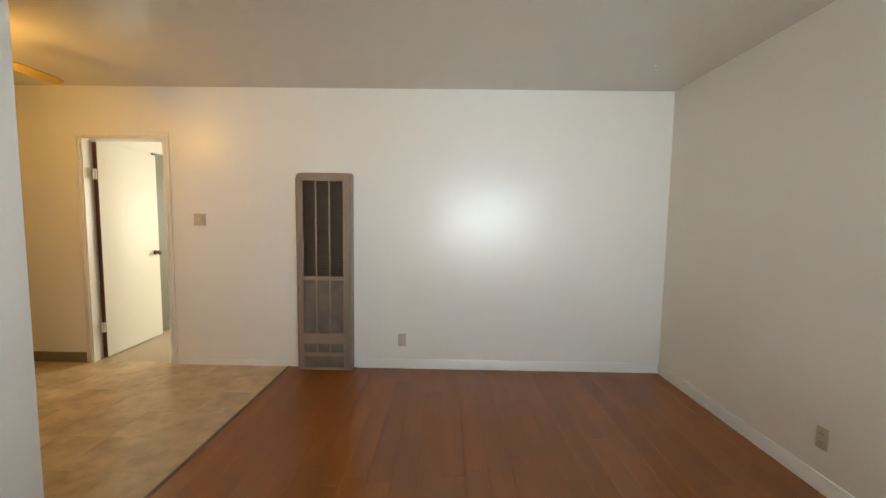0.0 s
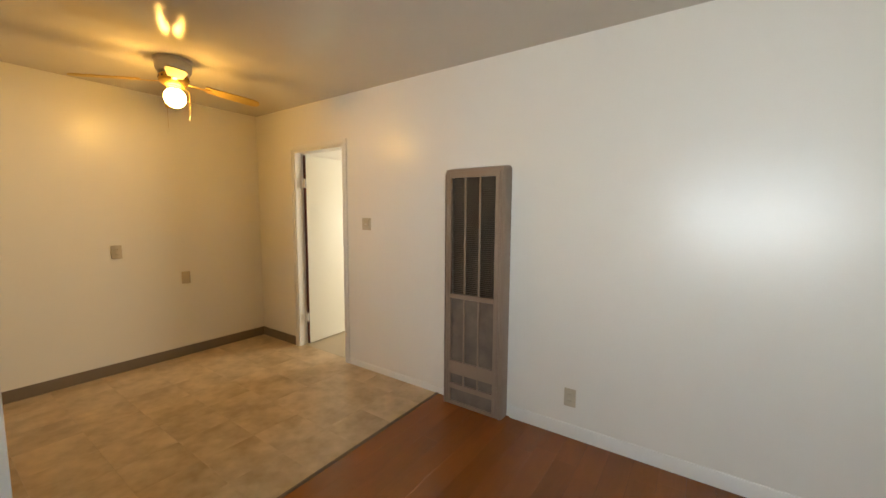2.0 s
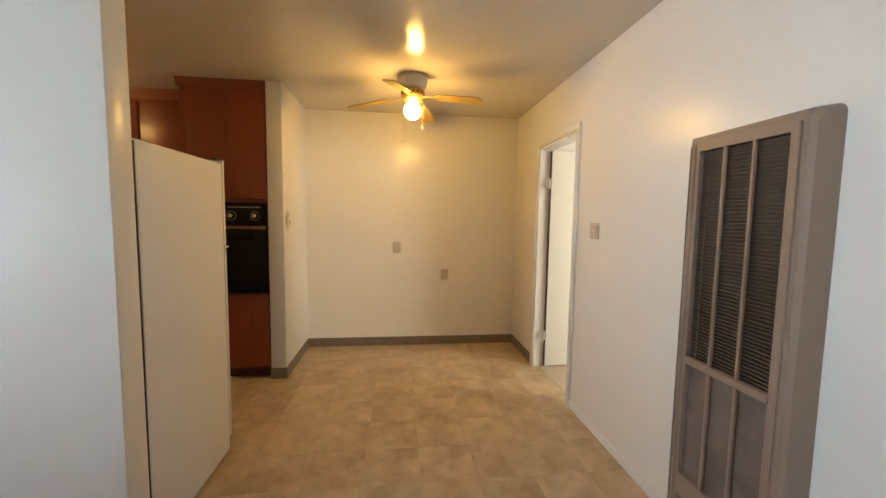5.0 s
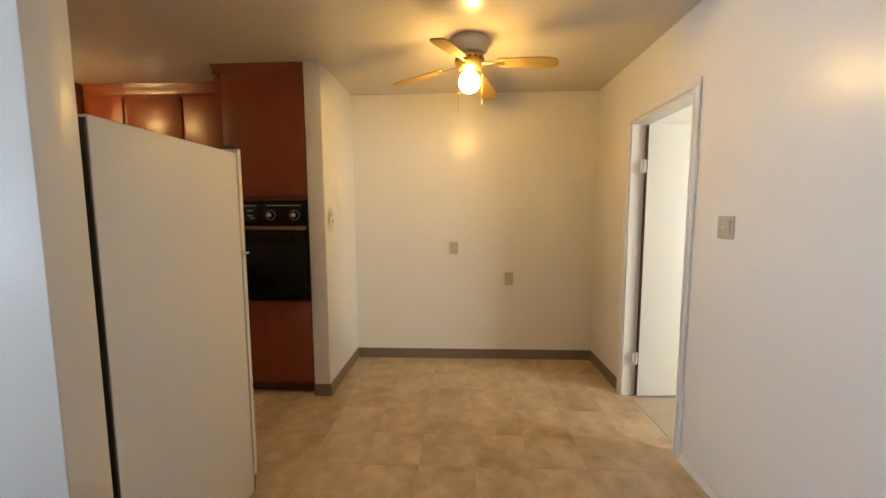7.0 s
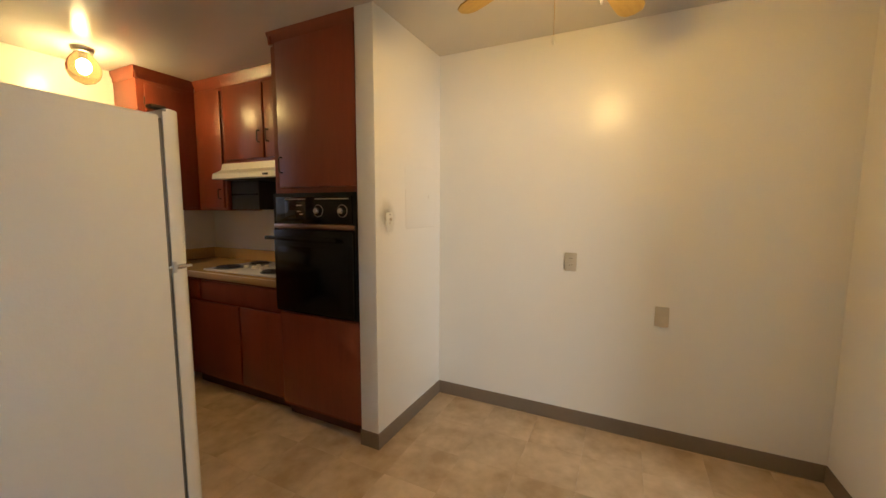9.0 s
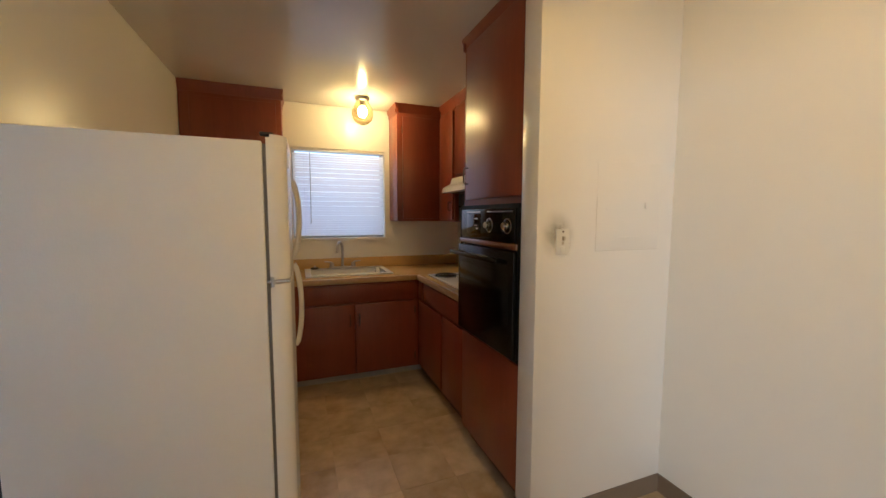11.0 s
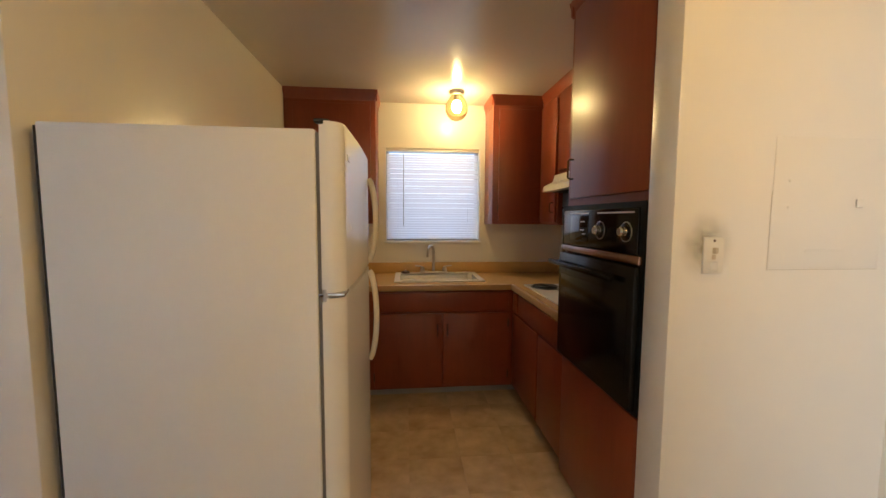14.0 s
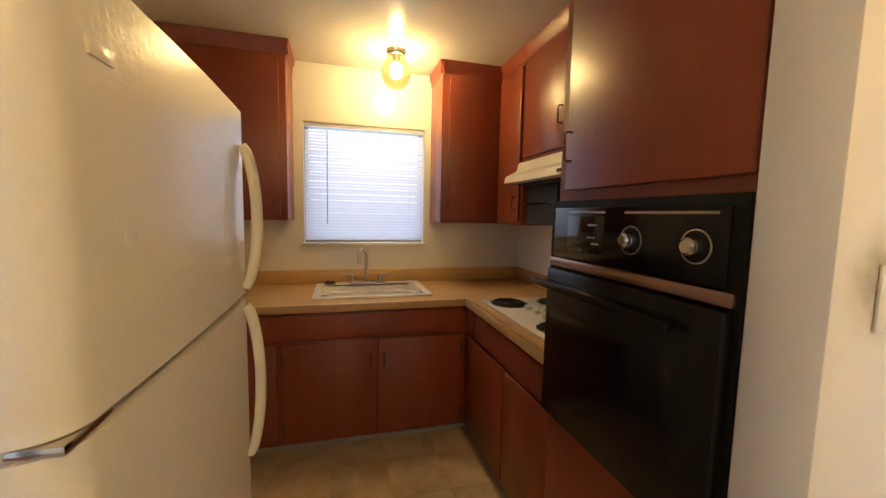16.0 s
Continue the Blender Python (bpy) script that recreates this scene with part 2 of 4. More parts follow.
def wall_mesh(axis, at0, at1, a0, a1, z0, z1, holes=()):
    """A wall across one axis from at0 to at1, running a0..a1, with rectangular holes (a, b, low, high) cut through it."""
    us = sorted({a0, a1, *[h[0] for h in holes], *[h[1] for h in holes]})
    zs = sorted({z0, z1, *[h[2] for h in holes], *[h[3] for h in holes]})
    solid = {}
    for i in range(len(us) - 1):
        for k in range(len(zs) - 1):
            cu, cz = (us[i] + us[i + 1]) / 2, (zs[k] + zs[k + 1]) / 2
            solid[i, k] = not any(h[0] < cu < h[1] and h[2] < cz < h[3] for h in holes)
    bm = bmesh.new()
    cache = {}

    def v(s, u, z):
        key = (s, u, z)
        if key not in cache:
            c = at1 if s else at0
            cache[key] = bm.verts.new((u, c, z) if axis == "y" else (c, u, z))
        return cache[key]
    for (i, k), full in solid.items():
        if not full:
            continue
        u0, u1, w0, w1 = us[i], us[i + 1], zs[k], zs[k + 1]
        for s in (0, 1):
            bm.faces.new((v(s, u0, w0), v(s, u1, w0), v(s, u1, w1), v(s, u0, w1)))
        for di, dk, p, q in ((-1, 0, (u0, w0), (u0, w1)), (1, 0, (u1, w0), (u1, w1)), (0, -1, (u0, w0), (u1, w0)), (0, 1, (u0, w1), (u1, w1))):
            if not solid.get((i + di, k + dk), False):
                bm.faces.new((v(0, *p), v(0, *q), v(1, *q), v(1, *p)))
    return bm


# ---- structure ----
NY, SY, EX, WX, CZ = 3.30, -1.355, 2.195, -3.58, 2.44
PE, PW, PN = -0.94, -1.056, 1.095        # partition between living room and kitchen
SE_X, SN, SS = -2.80, 1.10, 0.978        # short wall beside the oven tower
KW = -3.50                               # west wall of the kitchen
SEAM = -1.115
DL, DR, DH = -2.905, -2.17, 2.015         # bedroom doorway
LWX0, LWX1, LWZ0, LWZ1 = 0.20, 2.06, 0.905, 2.015
KWX0, KWX1, KWZ0, KWZ1 = -2.70, -1.84, 1.20, 2.045

setting("wall_north", wall_mesh("y", NY, NY + 0.12, WX - 0.12, EX + 0.12, 0, CZ, [(DL, DR, -0.0, DH)]), PAINT, "cream semi-gloss painted wall with a bedroom doorway", "wall")
setting("wall_east", bx(EX, SY, 0, EX + 0.12, NY, CZ), PAINT, "plain cream painted living room wall", "wall")
setting("wall_west", bx(WX - 0.12, SN, 0, WX, NY, CZ), PAINT, "plain cream painted dining area wall", "wall")
setting("wall_kitchen_west", bx(WX - 0.12, SY, 0, KW, SN - 0.12, CZ), PAINT, "cream painted wall behind the cooktop", "wall")
setting("wall_south", wall_mesh("y", SY - 0.14, SY, WX - 0.12, EX + 0.12, 0, CZ, [(LWX0, LWX1, LWZ0, LWZ1), (KWX0, KWX1, KWZ0, KWZ1)]), PAINT, "cream painted outer wall with two windows", "wall")
setting("wall_partition", bx(PW, SY, 0, PE, PN, CZ, 0.004), PAINT, "cream painted partition between living room and kitchen", "wall")
setting("wall_stub", bx(WX - 0.12, SS, 0, SE_X, SN, CZ, 0.004), PAINT, "short cream painted wall beside the oven cabinet", "wall")
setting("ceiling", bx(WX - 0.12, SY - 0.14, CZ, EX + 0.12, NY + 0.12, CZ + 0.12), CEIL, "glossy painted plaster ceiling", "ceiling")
# bedroom beyond the doorway
BX0, BX1, BY1 = -3.02, 2.2, 6.6
setting("wall_bedroom_north", wall_mesh("y", BY1, BY1 + 0.12, BX0, BX1, 0, CZ, [(-1.5, 0.1, 0.9, 2.1)]), PAINT, "cream painted bedroom wall with a window", "wall")
setting("wall_bedroom_west", bx(BX0 - 0.12, NY + 0.12, 0, BX0, BY1 + 0.12, CZ), PAINT, "cream painted bedroom wall", "wall")
setting("wall_bedroom_east", bx(BX1, NY + 0.12, 0, BX1 + 0.12, BY1 + 0.12, CZ), PAINT, "cream painted bedroom end wall", "wall")
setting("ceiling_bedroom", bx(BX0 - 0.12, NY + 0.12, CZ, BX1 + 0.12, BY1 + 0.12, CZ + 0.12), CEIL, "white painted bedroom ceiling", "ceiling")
setting("floor_bedroom", bx(BX0 - 0.12, NY + 0.06, -0.12, BX1 + 0.12, BY1 + 0.12, -0.001), CARPET, "pale beige bedroom floor", "floor")
floor_living = setting("floor_living", bx(SEAM, SY - 0.14, -0.12, EX + 0.12, NY + 0.06, -0.008), CHERRYD, "red-brown wood laminate plank floor", "floor")
floor_vinyl = setting("floor_dining", bx(WX - 0.12, SY - 0.14, -0.12, SEAM, NY + 0.06, -0.006), VINYLB, "mottled beige vinyl tile floor", "floor")
setting("trim_floor_seam", extrude_profile([(SEAM - 0.014, -0.002), (SEAM + 0.016, -0.002), (SEAM + 0.011, 0.003), (SEAM + 0.002, 0.006), (SEAM - 0.008, 0.004)], "y", PN, NY), mat("worn_seam_edge", (0.17, 0.11, 0.06), 0.5, var=0.2, scale=20), "dark worn strip where vinyl meets laminate", "floor trim")


def base_strip(name, axis, face, sign, a, b, h, d, material, label):
    """A skirting along a wall face; sign gives the side that it stands out to."""
    p = [(face, 0.0), (face + sign * d, 0.0), (face + sign * d, h - 0.012), (face + sign * d * 0.55, h), (face, h)]
    setting(name, extrude_profile(p, "y" if axis == "x" else "x", a, b), material, label, "baseboard")


W_LAB, C_LAB = "white painted wooden baseboard", "taupe vinyl cove base"
base_strip("baseboard_north", "y", NY, -1, -0.5, EX - 0.012, 0.085, 0.012, TRIM, W_LAB)
base_strip("baseboard_north_left", "y", NY, -1, DR + 0.047, -1.0, 0.05, 0.010, TRIM, W_LAB)
base_strip("baseboard_east", "x", EX, -1, SY, NY, 0.085, 0.014, TRIM, W_LAB)
base_strip("baseboard_south", "y", SY, 1, PE + 0.014, EX - 0.014, 0.085, 0.014, TRIM, W_LAB)
base_strip("baseboard_partition", "x", PE, 1, SY, PN - 0.005, 0.085, 0.012, TRIM, W_LAB)
base_strip("baseboard_dining_west", "x", WX, 1, SN, NY, 0.092, 0.008, COVE, C_LAB)
base_strip("baseboard_dining_north", "y", NY, -1, WX + 0.008, DL - 0.045, 0.092, 0.008, COVE, C_LAB)
base_strip("baseboard_stub", "y", SN, 1, WX + 0.008, SE_X + 0.008, 0.092, 0.008, COVE, C_LAB)
base_strip("baseboard_stub_end", "x", SE_X, 1, SS, SN, 0.092, 0.008, COVE, C_LAB)


# ---- bedroom doorway and door ----
trim_door = thing("door_frame", "white painted door casing and jamb", "door frame", kind="structure")
for nm, x0, x1 in (("casing", DL - 0.045, DL + 0.004), ("casing", DR - 0.004, DR + 0.047)):
    part(nm, bx(x0, NY - 0.016, 0, x1, NY - 0.0015, DH + 0.0, 0.004), TRIM, trim_door)
    xm = x0 + 0.012
    part("casing_bead", bx(xm, NY - 0.022, 0, xm + 0.014, NY - 0.014, DH, 0.003), TRIM, trim_door)
part("head_casing", bx(DL - 0.045, NY - 0.017, DH, DR + 0.047, NY - 0.0015, DH + 0.045, 0.004), TRIM, trim_door)
for x0, x1, y1 in ((DL, DL + 0.012, NY + 0.070), (DR - 0.018, DR, NY + 0.125)):
    part("jamb", bx(x0, NY - 0.002, 0, x1, y1, DH - 0.018), TRIM, trim_door)
part("head_jamb", bx(DL, NY - 0.002, DH - 0.018, DR, NY + 0.125, DH + 0.002), TRIM, trim_door)
part("door_stop", bx(DR - 0.028, NY + 0.045, 0, DR - 0.018, NY + 0.085, DH - 0.018, 0.002), TRIM, trim_door)

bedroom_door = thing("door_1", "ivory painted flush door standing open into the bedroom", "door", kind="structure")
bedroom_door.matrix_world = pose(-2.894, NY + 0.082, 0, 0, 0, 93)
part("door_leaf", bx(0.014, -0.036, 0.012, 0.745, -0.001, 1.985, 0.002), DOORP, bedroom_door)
# Dark strip on the leaf's edge paints in the shaded gap beside the jamb.
part("hinge_gap_shade", bx(0.012, -0.036, 0.012, 0.0138, -0.001, 1.985), CHERRYD, bedroom_door, "dark strip for the shaded gap at the hinges")
for z in (0.30, 1.70):
    h = part("hinge", add_cyl(bx(-0.028, -0.030, z - 0.045, 0.016, -0.026, z + 0.045), (-0.004, -0.034, z - 0.047), (-0.004, -0.034, z + 0.047), 0.007), TRIM, bedroom_door, "painted-over butt hinge")
knob = part("door_knob", cyl((0.682, -0.036, 0.935), (0.682, -0.044, 0.935), 0.026), BRONZE, bedroom_door, "dark bronze round door knob")
part("knob_grip", lathe((0, 0), [(0.010, 0), (0.010, 0.02), (0.022, 0.028), (0.026, 0.04), (0.020, 0.052), (0.006, 0.055)], 20), BRONZE, knob).matrix_local = pose(0.682, -0.042, 0.935, 90, 0, 0)
closet = thing("closet_door", "grey-green sliding closet door in the bedroom", "closet door", kind="structure")
part("closet_panel", bx(BX0 + 0.002, 4.22, 0.01, BX0 + 0.03, 6.1, 2.03, 0.004), CLOSET, closet)


# ---- windows ----
def window(name, x0, x1, z0, z1, mullions, label):
    w = thing(name, label, "window", kind="structure")
    y0, y1 = SY - 0.12, SY - 0.075
    f = 0.028
    part("window_frame", wall_mesh("y", y0, y1, x0, x1, z0, z1, [(x0 + f, x1 - f, z0 + f, z1 - f)]), ALU, w)
    for mx in mullions:
        part("mullion", bx(mx - 0.024, y0 - 0.004, z0 + f, mx + 0.024, y1 + 0.004, z1 - f, 0.003), ALU, w)
    edges = [x0 + f, *mullions, x1 - f]
    for a, b in zip(edges, edges[1:]):
        p = part("pane", bx(a, (y0 + y1) / 2 - 0.002, z0 + f, b, (y0 + y1) / 2 + 0.002, z1 - f), PANE, w)
        p.visible_shadow = False
    part("window_sill", bx(x0 - 0.02, SY - 0.075, z0 - 0.022, x1 + 0.02, SY + 0.018, z0 + 0.002, 0.005), TRIM, w)
    return w


window("window_1", LWX0, LWX1, LWZ0, LWZ1, [1.13], "wide white-framed sliding window in the living room")
window("window_2", KWX0, KWX1, KWZ0, KWZ1, [], "white-framed kitchen window above the sink")


def blind(x0, x1, z0, z1, y, tilt, pitch, width, label):
    b = thing("window_blind", label, "blind")
    part("head_rail", bx(x0, y - 0.02, z1 - 0.028, x1, y + 0.02, z1 - 0.001, 0.003), ENAMEL, b)
    part("bottom_rail", bx(x0 + 0.003, y - 0.012, z0 + 0.004, x1 - 0.003, y + 0.012, z0 + 0.018, 0.003), ALU, b)
    src = None
    n = int((z1 - z0 - 0.055) / pitch)
    for k in range(n):
        z = z0 + 0.028 + k * pitch
        if src is None:
            bm = bmesh.new()
            rows = []
            for t in (-1, -0.4, 0.4, 1):
                q = (t * width / 2, 0.0016 * (1 - t * t))
                c, s = math.cos(radians(tilt)), math.sin(radians(tilt))
                rows.append([bm.verts.new((xx, q[0] * c - q[1] * s, q[0] * s + q[1] * c)) for xx in (x0 + 0.004, x1 - 0.004)])
            for p, q in zip(rows, rows[1:]):
                bm.faces.new((p[0], p[1], q[1], q[0]))
            src = part("slat", bm, SLAT, b)
            src.location = (0, y, z)
        else:
            o = new("slat", src.data)
            o.parent = b
            o.location = (0, y, z + random.uniform(-0.0002, 0.0002))
            o.rotation_euler = (0, radians(random.uniform(-0.03, 0.03)), 0)
    for fx in (0.12, 0.88):
        xx = x0 + (x1 - x0) * fx
        part("ladder_cord", tube([(xx, y + width / 2 + 0.001, z0 + 0.01), (xx, y + width / 2 + 0.001, z1 - 0.02)], 0.0008, 6), SLAT, b)
    return b


blind(LWX0 + 0.01, LWX1 - 0.01, LWZ0 + 0.005, LWZ1 - 0.003, SY - 0.035, 4, 0.0215, 0.025, "white mini blind lowered with its slats open")
kb = blind(KWX0 + 0.003, KWX1 - 0.003, KWZ0 + 0.003, KWZ1 - 0.001, SY - 0.032, -56, 0.0222, 0.027, "white mini blind lowered with half-closed slats")
part("tilt_wand", tube([(KWX1 - 0.16, SY - 0.008, KWZ1 - 0.03), (KWX1 - 0.158, SY - 0.006, KWZ0 + 0.14)], 0.0035, 8), NICKEL, kb, "clear grey tilt wand")


# ---- wall heater ----
def wall_heater():
    h = thing("wall_heater", "tall taupe enamelled gas wall heater with louvred grilles", "heater")
    x0, x1, yf, z1 = -1.003, -0.526, 3.203, 1.726
    openings = [(0.832, 1.650), (0.335, 0.800), (0.165, 0.242), (0.028, 0.130)]
    gx0, gx1 = x0 + 0.062, x1 - 0.070
    holes = [(gx0, gx1, a, b) for a, b in openings]
    fr = wall_mesh("y", yf, yf + 0.02, x0 + 0.02, x1 - 0.02, 0.008, z1 - 0.02, holes)
    part("front_frame", fr, HEAT, h)
    # rounded casing returning to the wall
    r = 0.03
    pts = []
    for cx, a0 in ((x1 - r, 0), (x0 + r, 90)):
        for k in range(7):
            a = radians(a0 + 15 * k)
            pts.append((cx + r * math.cos(a), z1 - r + r * math.sin(a)))
    outline = [(x1, 0.004), *pts, (x0, 0.004)]
    bm = bmesh.new()
    rows = [[bm.verts.new((cx + (px - cx) * s, y, pz - (0 if pz < 0.01 else 0.012 * i))) for px, pz in outline]
            for i, (s, y) in enumerate(((1, NY - 0.001), (1, yf + 0.03), (0.985, yf + 0.010), (0.93, yf - 0.002))) for cx in [(x0 + x1) / 2]]
    for a, b in zip(rows, rows[1:]):
        for k in range(len(outline) - 1):
            bm.faces.new((a[k], a[k + 1], b[k + 1], b[k]))
    part("casing", bm, HEAT, h)
    part("side_bead", bx(x1 - 0.052, yf - 0.008, 0.03, x1 - 0.036, yf + 0.002, z1 - 0.05, 0.003), HEAT, h)
    part("side_bead", bx(x0 + 0.036, yf - 0.006, 0.03, x0 + 0.046, yf + 0.002, z1 - 0.05, 0.003), HEAT, h)
    part("core", bx(gx0 - 0.01, yf + 0.055, 0.01, gx1 + 0.01, yf + 0.085, 1.67), HEATD, h, "dark heat exchanger behind the grilles")
    w = (gx1 - gx0) / 3
    for a, b in openings[:3]:
        for k in (1, 2):
            xx = gx0 + k * w
            part("grille_bar", bx(xx - 0.006, yf - 0.003, a - 0.004, xx + 0.006, yf + 0.010, b + 0.004, 0.003), HEAT, h)
    src = None
    for a, b in openings[1:]:
        part("mesh_panel", bx(gx0 - 0.004, yf + 0.021, a - 0.004, gx1 + 0.004, yf + 0.024, b + 0.004), PERF, h, "perforated steel lower grille")
    for a, b in openings[:1]:
        z = a + 0.006
        while z < b - 0.002:
            if src is None:
                bm = bmesh.new()
                add_box(bm, gx0 - 0.003, -0.0075, -0.0016, gx1 + 0.003, 0.0075, 0.0016)
                bmesh.ops.rotate(bm, verts=bm.verts, cent=(0, 0, 0), matrix=Matrix.Rotation(radians(-38), 3, "X"))
                src = part("louvre", bm, MESH, h)
                o = src
            else:
                o = new("louvre", src.data)
                o.parent = h
            o.location = (0, yf + 0.024, z)
            z += 0.0136
    part("cross_bar", bx(gx0 - 0.004, yf - 0.006, 0.803, gx1 + 0.004, yf + 0.004, 0.829, 0.004), HEAT, h)


wall_heater()


# ---- switches and outlets ----
def plate(name, label, cat, m, mat_plate, slots, w=0.072, h=0.116):
    """A wall plate in the xz plane that faces +y before m turns it."""
    p = thing(name, label, cat, "wall plates")
    part("cover_plate", bx(-w / 2, 0.0012, -h / 2, w / 2, 0.0075, h / 2, 0.0028), mat_plate, p)
    if slots == "outlet":
        for z in (-0.021, 0.021):
            s = part("socket", lathe((0, 0), [(0.0165, 0), (0.0165, 0.0025), (0.015, 0.003)], 18), mat_plate, p)
            s.matrix_local = pose(0, 0.0065, z, -90, 0, 0)
            for x in (-0.006, 0.006):
                part("slot", bx(x - 0.001, 0.0088, z - 0.002, x + 0.001, 0.0102, z + 0.006), SLOT, p)
    elif slots == "toggle":
        part("toggle", bx(-0.005, 0.006, -0.004, 0.005, 0.018, 0.012, 0.002), mat_plate, p)
    elif slots == "thermostat":
        part("thermostat_body", bx(-0.034, 0.006, -0.034, 0.034, 0.016, 0.034, 0.004), mat_plate, p)
        part("dial_lever", bx(-0.010, 0.015, -0.004, 0.010, 0.019, 0.004, 0.0015), WPLAST, p)
    elif slots == "combo":
        part("toggle", bx(-0.005, 0.006, 0.006, 0.005, 0.02, 0.024, 0.002), BEIGE, p, "grimy toggle lever")
        part("socket", bx(-0.006, 0.006, -0.012, 0.006, 0.0095, 0.002, 0.001), BEIGE, p)
        part("screw", cyl((0, 0.006, 0.044), (0, 0.0085, 0.044), 0.004), BRONZE, p)
        part("lower_face", bx(-0.014, 0.006, -0.046, 0.014, 0.010, -0.018, 0.003), mat_plate, p)
    p.matrix_world = m
    return p


plate("thermostat", "square aged beige thermostat on the cream wall", "thermostat", pose(-1.882, NY, 1.307, 0, 0, 180), BEIGE, "thermostat", 0.105, 0.105)
plate("wall_outlet", "beige duplex outlet low on the cream wall", "outlet", pose(-0.097, NY, 0.259, 0, 0, 180), BEIGE, "outlet")
plate("wall_outlet", "beige duplex outlet at waist height", "outlet", pose(WX, 2.022, 1.055, 0, 0, -90), BEIGE, "outlet")
plate("wall_outlet", "blank beige cover plate at knee height", "outlet", pose(WX, 2.533, 0.768, 0, 0, -90), BEIGE, "")
plate("wall_outlet", "beige duplex outlet above the white baseboard", "outlet", pose(EX, 1.842, 0.27, 0, 0, 90), BEIGE, "outlet", 0.060, 0.112)
plate("wall_outlet", "beige duplex outlet below the living room window", "outlet", pose(1.449, SY, 0.273), BEIGE, "outlet")
plate("light_switch", "ivory switch and outlet plate with grimy surround", "switch", pose(-2.928, SN, 1.306), WPLAST, "combo", 0.066, 0.108)

# painted-over breaker panel
panel = thing("breaker_panel", "painted-over electrical panel door flush in the wall", "electrical panel")
part("panel_door", bx(-3.49, SN + 0.0005, 1.262, -3.112, SN + 0.0018, 1.66, 0.0006), PAINT, panel)
part("panel_latch", bx(-3.415, SN + 0.003, 1.452, -3.392, SN + 0.009, 1.478, 0.003), PAINT, panel)
part("panel_rib", bx(-3.36, SN + 0.003, 1.318, -3.23, SN + 0.005, 1.322, 0.0006), PAINT, panel)
for z in (1.45, 1.53):
    part("screw", cyl((-3.165, SN + 0.003, z), (-3.165, SN + 0.006, z), 0.004, seg=12), PAINT, panel)

part("panel_gap", bx(-3.112, SN + 0.0004, 1.259, -3.1095, SN + 0.0012, 1.50), GROOVE, panel)
part("panel_gap", bx(-3.49, SN + 0.0004, 1.2595, -3.112, SN + 0.0012, 1.262), GROOVE, panel)


def grime_material():
    """Smudged grime that thins out from the middle of its patch and breaks up in blots."""
    m = bpy.data.materials.new("grime_smudge")
    m.use_nodes = True
    N, L = m.node_tree.nodes, m.node_tree.links
    b = N["Principled BSDF"]
    b.inputs["Base Color"].default_value = (0.60, 0.53, 0.35, 1)
    b.inputs["Roughness"].default_value = 0.6
    tc, gr, mp, no = N.new("ShaderNodeTexCoord"), N.new("ShaderNodeTexGradient"), N.new("ShaderNodeMapping"), N.new("ShaderNodeTexNoise")
    gr.gradient_type = "QUADRATIC_SPHERE"
    mp.inputs["Scale"].default_value = (9.5, 9.5, 8.0)
    no.inputs["Scale"].default_value = 28
    mu = N.new("ShaderNodeMath")
    mu.operation = "MULTIPLY"
    L.new(tc.outputs["Object"], mp.inputs[0])
    L.new(mp.outputs[0], gr.inputs[0])
    L.new(tc.outputs["Object"], no.inputs[0])
    L.new(gr.outputs[0], mu.inputs[0])
    L.new(no.outputs[0], mu.inputs[1])
    L.new(mu.outputs[0], b.inputs["Alpha"])
    return m


smudge = thing("wall_smudge", "yellowish hand grime on the wall round the switch", "stain")
sm = part("smudge", bx(-0.11, -0.0002, -0.13, 0.11, 0.0002, 0.13), grime_material(), smudge)
smudge.location = (-2.905, SN + 0.0008, 1.335)

hook = thing("ceiling_hook", "small white screw hook in the ceiling", "hook")
part("hook_base", cyl((1.737, 2.766, CZ), (1.737, 2.766, CZ - 0.008), 0.011), ENAMEL, hook)
part("hook_bend", tube([(1.737, 2.766, CZ - 0.006), (1.737, 2.766, CZ - 0.025), (1.747, 2.766, CZ - 0.036), (1.757, 2.766, CZ - 0.030)], 0.003, 8), ENAMEL, hook)

cable = thing("coiled_cable", "loose coil of black cable on the laminate floor", "cable")
pts = []
for k in range(150):
    a = k * 0.17
    r = 0.10 + 0.02 * math.sin(k * 0.31) + 0.012 * math.sin(k * 0.11)
    pts.append((2.02 + r * 0.95 * math.cos(a), -1.22 + r * 0.8 * math.sin(a), 0.006 + 0.005 * (k // 37) + 0.003 * math.sin(k * 0.5)))
part("cord", tube(pts, 0.0048, 8), RUBBER, cable)


